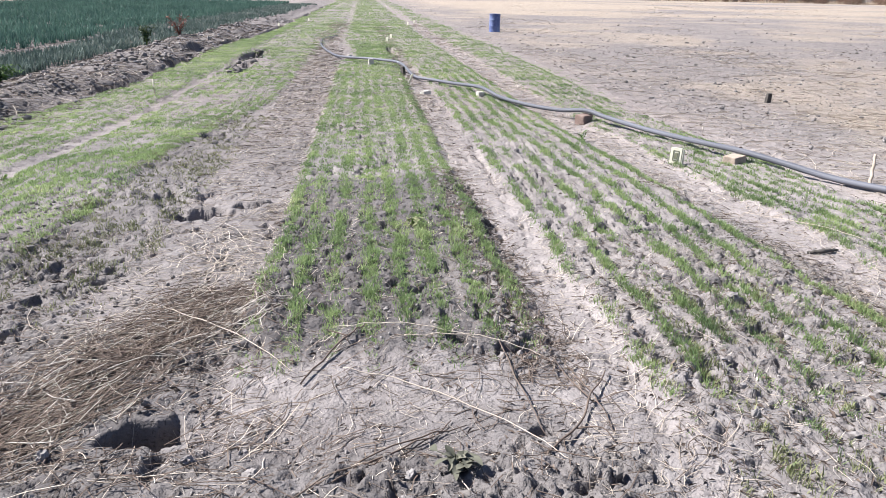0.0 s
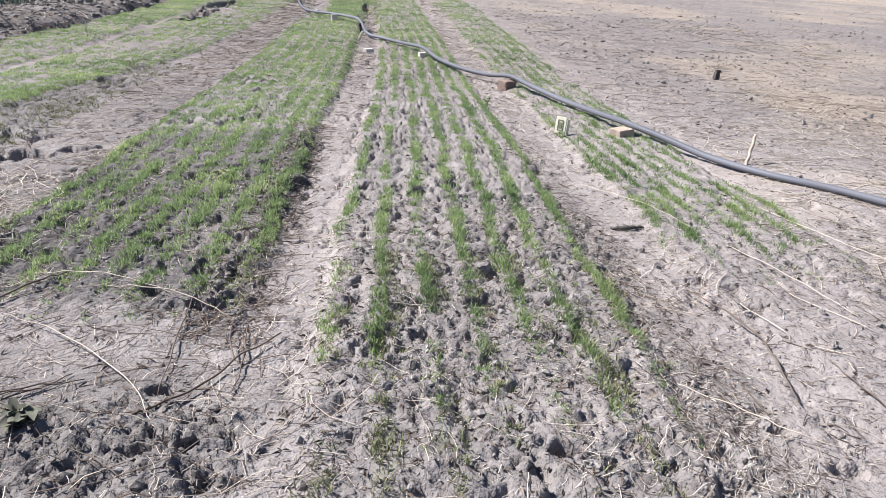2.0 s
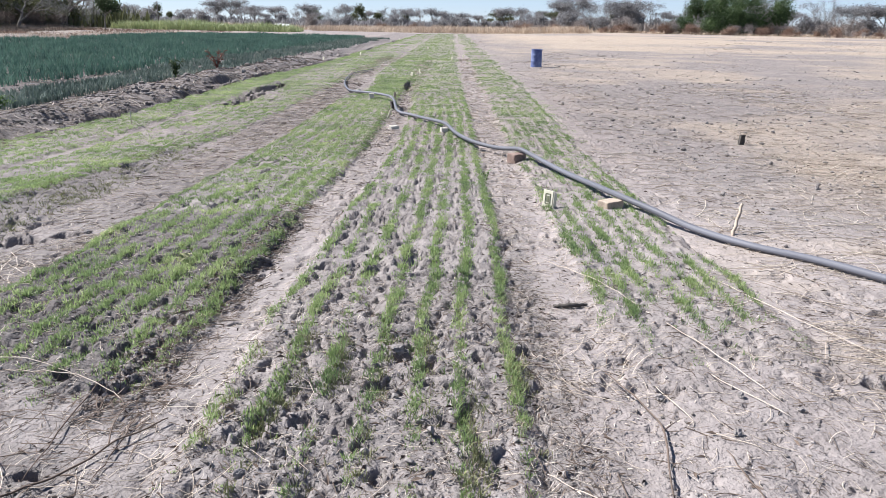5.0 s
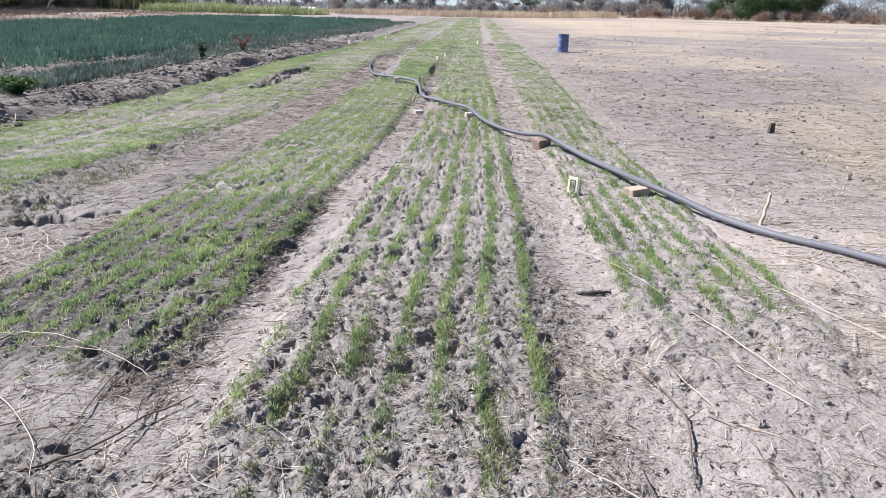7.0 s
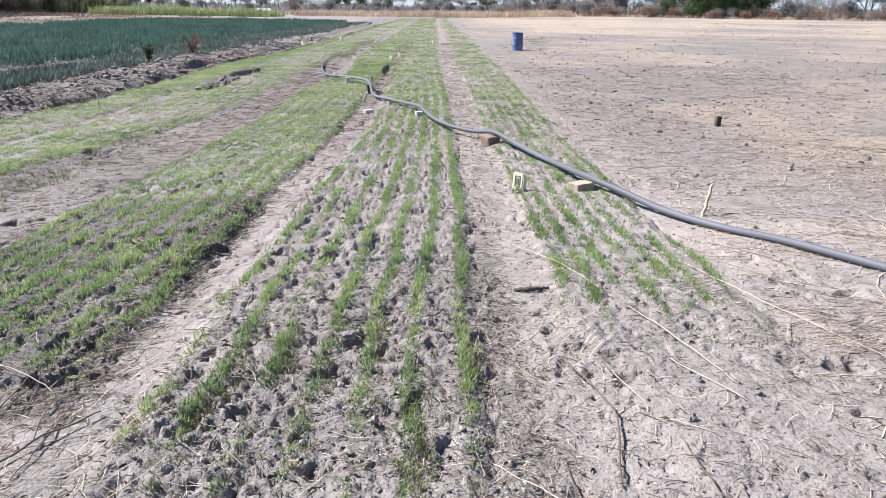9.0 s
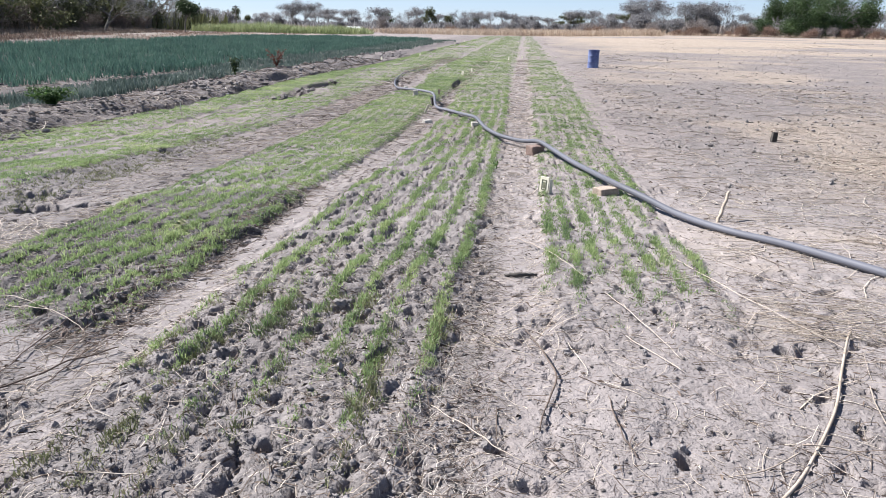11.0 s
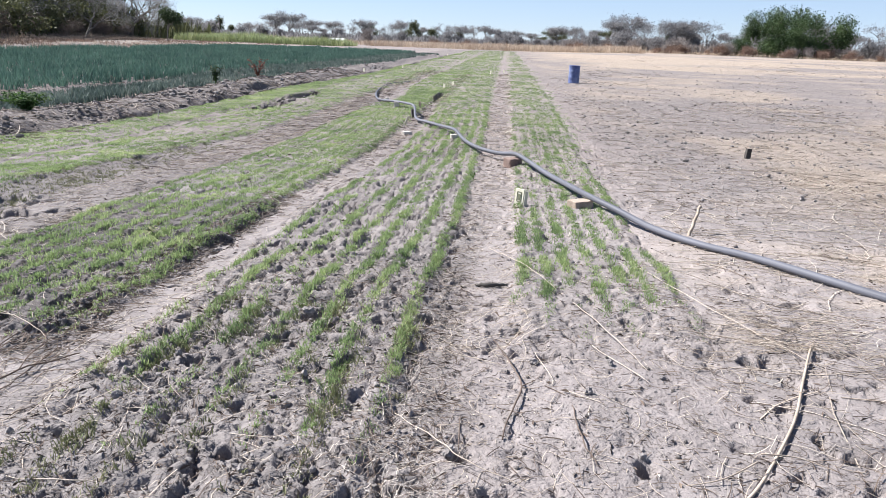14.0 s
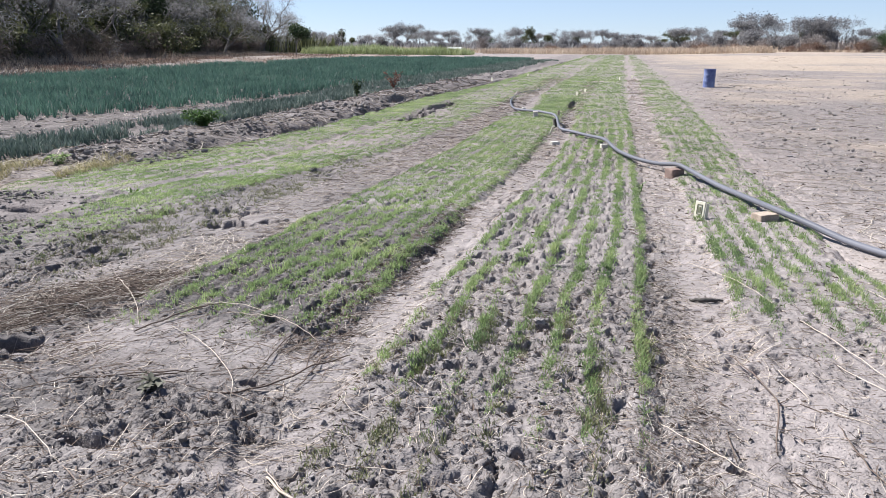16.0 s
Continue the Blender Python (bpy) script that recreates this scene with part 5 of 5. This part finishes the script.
def make_tree(name, seed, height, leaf_mat, label, leaves=3000, size=0.22, flat=False, spread=0.55, clump=0.55, stems=1, low=0.3, levels=4, slim=0.5):
    r = np.random.default_rng(seed)
    tree = empty(name)
    S, ends = Shape(), []
    for s in range(stems):
        d = np.array([r.normal(0, 0.16 + 0.25 * (stems > 1)), r.normal(0, 0.16 + 0.25 * (stems > 1)), 1.0])
        grow(r, S, ends, (r.normal(0, 0.12 * (stems > 1)), r.normal(0, 0.12 * (stems > 1)), -0.3), d, height * low, height * 0.024 / stems ** 0.5, levels, spread, flat)
    v = np.concatenate(S.v)
    k = height / max(v[:, 2].max(), 0.1)
    S.v = [a * k for a in S.v]
    ends = np.array(ends) * k
    part("trunk", S, BARK, tree, smooth=True)
    if leaves:
        c = ends[r.integers(0, len(ends), leaves)]
        c = c + np.clip(r.normal(0, clump, (leaves, 3)), -1.5 * clump, 1.5 * clump) * np.array([1, 1, 0.35 if flat else 0.75])
        c[:, 2] = np.maximum(c[:, 2], 0.15)
        a = r.normal(0, 1, (leaves, 3))
        a /= np.linalg.norm(a, axis=1)[:, None]
        b = np.cross(a, r.normal(0, 1, (leaves, 3)))
        b /= np.linalg.norm(b, axis=1)[:, None]
        w = size * r.uniform(0.5, 1.3, (leaves, 1))
        v = np.stack([c - a * w, c + b * w * slim, c + a * w, c - b * w * slim], 1).reshape(-1, 3)
        part("crown", Shape().add(v, np.arange(leaves * 4).reshape(-1, 4)), leaf_mat, tree)
    tagged(tree, label, "tree")
    return tree


def woods(protos, spots, group):
    """Copies of a few trees at many places, each turned and sized on its own."""
    r = np.random.default_rng(len(spots) * 13 + 5)
    used = set()
    for k, (x, y, s, which) in enumerate(spots):
        t = protos[which]
        m = pose(x, y, gz(x, y) - 0.05, 0, 0, r.uniform(0, 360))
        if which not in used:
            t.matrix_basis = m
            t.scale = (s,) * 3
            used.add(which)
            ob = t
        else:
            ob = copy_thing(t, m)
            ob.scale = (s, s, s * r.uniform(0.9, 1.12))
        tagged(ob, group=group)


wood_line = lambda y: -39.0 - 0.29 * max(y - 36, 0) - 0.25 * max(30 - y, 0)
near_kinds = [make_tree("broadleaf_tree", 11, 9.5, CANOPY, "dark green broad-crowned tree in dense woodland", 2900, 0.245, clump=0.8),
              make_tree("broadleaf_tree", 12, 8.0, OLIVE, "olive-green tree in dense woodland", 3000, 0.20, clump=0.75, stems=2),
              make_tree("bare_tree", 13, 10.5, HAZYCROWN, "tall grey leafless tree with thin branches", 1500, 0.42, clump=0.55, slim=0.045),
              make_tree("understorey_bush", 14, 3.2, OLIVE, "dense olive bush under the trees", 1600, 0.155, clump=0.45, stems=4, low=0.4, levels=2),
              make_tree("understorey_bush", 15, 2.4, DRYBUSH, "brown leafless thorn bush at the wood's edge", 1700, 0.22, clump=0.45, stems=5, low=0.4, levels=2, slim=0.09),
              make_tree("broadleaf_tree", 16, 11.5, CANOPY, "tall dark tree with an open crown in woodland", 2600, 0.22, clump=0.85)]
spots = []
wr = np.random.default_rng(99)
for y in np.arange(8, 150, 4.2):
    x = wood_line(y)
    spots.append((x - 7 + wr.normal(0, 1.2), y + wr.normal(0, 1), wr.uniform(0.8, 1.15), int(wr.choice([2, 2, 2, 1]))))
    spots.append((x - 12 + wr.normal(0, 1.5), y + 2 + wr.normal(0, 1), wr.uniform(0.9, 1.25), int(wr.choice([0, 5, 5, 2]))))
    spots.append((x - 18 + wr.normal(0, 2), y + wr.normal(0, 1), wr.uniform(1.0, 1.35), int(wr.choice([0, 5]))))
for y in np.arange(10, 150, 3.2):
    x = wood_line(y)
    spots.append((x - 0.6 + wr.normal(0, 0.7), y + wr.normal(0, 0.6), wr.uniform(0.7, 1.2), int(wr.choice([4, 4, 4, 3, 2]))))
    spots.append((x - 4 + wr.normal(0, 1.5), y + wr.normal(0, 0.6), wr.uniform(1.0, 1.6), 3))
woods(near_kinds, spots, "woodland beside the field")
lone = make_tree("small_tree", 21, 4.6, CANOPY, "small round dark tree at the end of the wood", 2600, 0.2, clump=0.5, low=0.32, levels=4)
lone.matrix_basis = pose(-50.3, 112.0, gz(-50.3, 112))


def acacia(seed, height, mat, label, leaves=1300, size=0.34, stems=1, span=0.45):
    """An umbrella tree: a short trunk, rising limbs and thin flat tiers of twigs."""
    r = np.random.default_rng(seed)
    tree = empty("acacia_tree")
    S, ends = Shape(), []
    fork = np.array([r.normal(0, 0.03), r.normal(0, 0.03), r.uniform(0.28, 0.42)]) * height
    S.tube(curve_points([(0, 0, -0.3), fork * (1.4, 1.4, 0.5), fork], 3), np.linspace(0.026, 0.018, 7) * height, 6, False)
    for k in range(7):
        a = k * 0.9 + r.normal(0, 0.25)
        d = height * span * r.uniform(0.3, 1.0)
        tip = fork + np.array([math.cos(a) * d, math.sin(a) * d, (0.93 - fork[2] / height - 0.10 * d / height) * height * r.uniform(0.60, 1.0)])
        mid = fork + (tip - fork) * (0.45, 0.45, 0.62) + r.normal(0, 0.03, 3) * height
        limb = curve_points([fork, mid, tip], 3)
        S.tube(limb, np.linspace(0.012, 0.004, len(limb)) * height, 4, False)
        for q in range(4):
            e = tip + np.array([r.normal(0, 0.14), r.normal(0, 0.14), r.uniform(-0.02, 0.05)]) * height
            S.tube([limb[-3], (limb[-2] + e) / 2, e], np.array([0.005, 0.004, 0.002]) * height, 3, False)
            ends.append(e)
    part("trunk", S, BARK, tree, smooth=True)
    ends = np.array(ends)
    c = ends[r.integers(0, len(ends), leaves)] + r.normal(0, 1, (leaves, 3)) * np.array([0.085, 0.085, 0.065]) * height
    a = r.normal(0, 1, (leaves, 3)) * (1, 1, 0.35)
    a /= np.linalg.norm(a, axis=1)[:, None]
    b = np.cross(a, r.normal(0, 1, (leaves, 3)))
    b /= np.linalg.norm(b, axis=1)[:, None]
    w = size * r.uniform(0.5, 1.3, (leaves, 1))
    v = np.stack([c - a * w, c + b * w * 0.45, c + a * w, c - b * w * 0.45], 1).reshape(-1, 3)
    part("crown", Shape().add(v, np.arange(leaves * 4).reshape(-1, 4)), mat, tree)
    return tagged(tree, label, "tree")


# The far grey crowns and brown bushes carry their haze in the leaf colour.
far_kinds = [acacia(31, 7.5, HAZYCROWN, "grey flat-topped acacia in the distance", 3000, 0.20, span=0.42),
             acacia(32, 8.5, HAZYCROWN, "grey umbrella-crowned acacia in the distance", 3200, 0.21, span=0.5),
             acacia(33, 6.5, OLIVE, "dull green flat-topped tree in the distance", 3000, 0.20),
             make_tree("bare_tree", 34, 8.0, HAZYCROWN, "pale grey leafless tree in the distance", 1100, 0.55, False, 0.5, 0.6, 2, slim=0.06),
             make_tree("distant_bush", 35, 3.0, HAZYCROWN, "low grey bush in the distance", 1000, 0.30, clump=0.55, stems=4, low=0.4, levels=2, slim=0.25),
             make_tree("distant_bush", 36, 2.2, HAZYDRY, "low brown dry bush in the distance", 1100, 0.26, clump=0.55, stems=4, low=0.4, levels=2, slim=0.12),
             make_tree("brown_thicket", 37, 1.7, RUSSET, "reddish-brown dry thicket at the far field edge", 1500, 0.20, clump=0.5, stems=6, low=0.4, levels=2, slim=0.2),
             make_tree("distant_tree", 38, 7.0, OLIVE, "dull dark green round tree in the distance", 2200, 0.28, clump=0.75, low=0.3, levels=3)]
spots = []
for x in np.arange(-165, 60, 2.6):
    d = wr.uniform(245, 340)
    spots.append((x * d / 225 + wr.normal(0, 2), d, wr.uniform(0.6, 1.05), int(wr.choice([0, 1, 0, 2, 3, 7]))))
for x in np.arange(-165, 70, 4.2):
    spots.append((x * 1.15 + wr.normal(0, 1.5), 240 + wr.normal(0, 12), wr.uniform(0.9, 1.6), int(wr.choice([4, 4, 4, 4, 5]))))
for x in np.arange(30, 200, 3.6):
    y = 236 - 0.25 * x + wr.normal(0, 6)
    spots.append((x + wr.normal(0, 2), y, wr.uniform(0.72, 1.22), int(wr.choice([0, 1, 3, 3, 3]))))
for x in np.arange(26, 200, 3.0):
    spots.append((x + wr.normal(0, 1), 214 - 0.25 * x + wr.normal(0, 6), wr.uniform(0.8, 1.9), int(wr.choice([4, 5, 5]))))
for x in np.arange(20, 190, 1.7):
    spots.append((x + wr.normal(0, 0.8), 192 - 0.25 * x + wr.normal(0, 2.5), wr.uniform(0.5, 1.15), int(wr.choice([6, 6, 6, 5]))))
for x in np.arange(-30, 24, 3.0):
    spots.append((x + wr.normal(0, 1.2), 205 + wr.normal(0, 6), wr.uniform(0.5, 1.0), int(wr.choice([6, 4, 5]))))
woods(far_kinds, spots, "distant trees beyond the field")
green_kinds = [make_tree("evergreen_tree", 41, 10.6, EVERGREEN, "big dark green round-crowned tree beyond the field", 12000, 0.22, clump=1.05, spread=0.6, stems=2, low=0.26)]
woods(green_kinds, [(66.0, 182.0, 0.76, 0), (68.6, 184.0, 0.84, 0), (71.2, 185.0, 0.92, 0), (73.6, 183.0, 0.98, 0), (76.0, 184.0, 1.0, 0)], "evergreen clump")


# ---- tall grass, maize and sheds at the far edge ----
def strip(name, n, x0, x1, y0, y1, tall, wide, mat, label, category, slope=0.0, lean=0.5):
    x = rng.uniform(x0, x1, n)
    y = rng.uniform(y0, y1, n) + slope * x
    H = tall * rng.uniform(0.5, 1.1, n) * (1 + 0.3 * fbm(x * 0.12, y * 0.12, 501, 3))
    return blades(name, np.stack([x, y, ground_height(x, y) - 0.05], 1), H, wide * rng.uniform(0.6, 1.4, n), rng.uniform(0.1, lean, n), mat, label, category, 0.4)


strip("maize_crop", 10000, -61, -28, 136, 152, 1.9, 0.09, MAIZE, "strip of pale green maize at the far field edge", "maize", 0.0, 1.3)
strip("tall_dry_grass", 18000, -29, 34, 165, 200, 1.9, 0.07, DRYGRASS, "tall tan dry grass beyond the beds", "dry grass", 0.0, 1.5)
strip("tall_dry_grass", 7000, 30, 200, 186, 202, 1.0, 0.11, DRYGRASS, "tall tan dry grass along the far field edge", "dry grass", -0.25, 2.2)
strip("tall_dry_grass", 6000, -90, 20, 176, 196, 1.8, 0.09, DRYGRASS, "tall tan dry grass behind the maize", "dry grass", 0.0, 1.8)
strip("distant_scrub", 26000, -300, 60, 236, 300, 3.0, 0.55, HAZYCROWN, "grey-green scrub closing the far field", "scrub", 0.0, 0.9)
strip("distant_scrub", 22000, 20, 340, 216, 262, 3.2, 0.55, HAZYDRY, "grey-brown thorn scrub along the far field edge", "scrub", -0.25, 0.9)
strip("distant_scrub", 7000, -95, -66, 0, 170, 4.0, 0.5, OLIVE, "dense scrub deep in the wood", "scrub", 0.0, 0.8)
bx = rng.uniform(-40, -33, 6000)
by = rng.uniform(12, 110, 6000)
keep = fbm(bx * 0.5, by * 0.3, 601, 2) > -0.2
blades("dry_grass_tuft", np.stack([bx, by, ground_height(bx, by) - 0.02], 1)[keep], rng.uniform(0.08, 0.35, keep.sum()), rng.uniform(0.02, 0.05, keep.sum()), rng.uniform(0.3, 1.4, keep.sum()), DRYGRASS, "short dry grass on the bank below the wood", "dry grass", 0.6)
GN = 16000
gx = rng.uniform(-3.5, 3.5, GN)
gy = rng.uniform(8, 150, GN)
gx = gx + np.array([wood_line(v) for v in gy]) + 2.0
blades("tall_dry_grass", np.stack([gx, gy, ground_height(gx, gy) - 0.03], 1), rng.uniform(0.3, 1.2, GN) * (1 - 0.7 * ease(0, 3.5, gx - np.array([wood_line(v) for v in gy]))), rng.uniform(0.015, 0.04, GN), rng.uniform(0.1, 0.8, GN), DRYGRASS, "brown dry grass at the foot of the wood", "dry grass", 0.5)


BN = 15000
gy = rng.uniform(8, 125, BN)
gx = np.array([wood_line(v) for v in gy]) + rng.uniform(-1, 8, BN)
blades("tall_dry_grass", np.stack([gx, gy, ground_height(gx, gy) - 0.03], 1), rng.uniform(0.1, 0.55, BN) * (1 + 0.5 * fbm(gx * 0.3, gy * 0.3, 611, 2)), rng.uniform(0.02, 0.05, BN), rng.uniform(0.3, 1.6, BN), DRYBUSH, "short brown grass and dead weeds on the bank", "dry grass", 0.6)
FN = 9000
gy = rng.uniform(42, 128, FN)
gx = np.array([wood_line(v) for v in gy])
gx = gx + 3 + rng.uniform(0, 1, FN) * (-34.5 - gx - 3)
keep = fbm(gx * 0.25, gy * 0.12, 613, 3) > -0.25
blades("dry_grass_tuft", np.stack([gx, gy, ground_height(gx, gy) - 0.03], 1)[keep], rng.uniform(0.08, 0.42, keep.sum()), rng.uniform(0.03, 0.08, keep.sum()), rng.uniform(0.3, 1.8, keep.sum()), RUSSET, "mottled brown grass on the rough bank", "dry grass", 0.6)
UN = 9000
gy = rng.uniform(2, 150, UN)
gx = np.array([wood_line(v) for v in gy]) - rng.uniform(3, 9, UN)
blades("dry_undergrowth", np.stack([gx, gy, ground_height(gx, gy) - 0.1], 1), rng.uniform(0.8, 3.2, UN), rng.uniform(0.15, 0.35, UN), rng.uniform(0.2, 1.0, UN), DRYBUSH, "dense brown dry undergrowth below the trees", "undergrowth", 0.6)


def sheeted_tunnel(x0, x1, y, h, label):
    ob = empty("sheeted_tunnel", ((x0 + x1) / 2, y, -0.3))
    a = np.linspace(0, np.pi, 13)
    half = (x1 - x0) / 2
    v, q = [], []
    for k in range(13):
        v += [(-half + 2 * half * k / 12, c * 2.2, s * h * (1 + 0.04 * math.sin(k * 2.1))) for c, s in zip(np.cos(a), np.sin(a))]
    for k in range(12):
        q += [(k * 13 + i, k * 13 + i + 1, k * 13 + i + 14, k * 13 + i + 13) for i in range(12)]
    part("sheet", Shape().add(v, q), SHEET, ob, smooth=True)
    for k in range(0, 13, 3):
        u = -half + 2 * half * k / 12
        part("hoop", Shape().tube([(u, math.cos(t) * 2.22, math.sin(t) * h * 1.02) for t in a], 0.05, 5), CABLE, ob)
    return tagged(ob, label, "tunnel", "white tunnels")


sheeted_tunnel(-88, -70, 170, 1.3, "low white sheeted tunnel behind the maize")
sheeted_tunnel(-39.5, -36, 176, 1.4, "short white sheeted tunnel behind the grass")


def utility_pole(x, y, h):
    ob = empty("utility_pole", (x, y, gz(x, y)))
    part("post", Shape().tube([(0, 0, -0.4), (0, 0, h)], [0.16, 0.11], 9), BARK, ob, smooth=True)
    part("crossarm", Shape().box((1.8, 0.12, 0.12), (0, 0, h - 0.5), bevel=0.01), BARK, ob)
    return tagged(ob, "wooden utility pole far behind the maize", "pole")


utility_pole(-73, 190, 6.2)


def overhead_cable():
    a, b = np.array([-52.0, 22.0, 3.6]), np.array([-38.5, 44.0, 5.4])
    pts = [a + (b - a) * u - np.array([0, 0, 1.1 * 4 * u * (1 - u)]) for u in np.linspace(0, 1, 25)]
    pts = np.array(pts)
    ob = part("overhead_cable", Shape().tube(pts - pts[0], 0.02, 5), CABLE, smooth=True)
    ob.location = pts[0]
    return tagged(ob, "thin grey cable sagging between the trees", "cable")


overhead_cable()
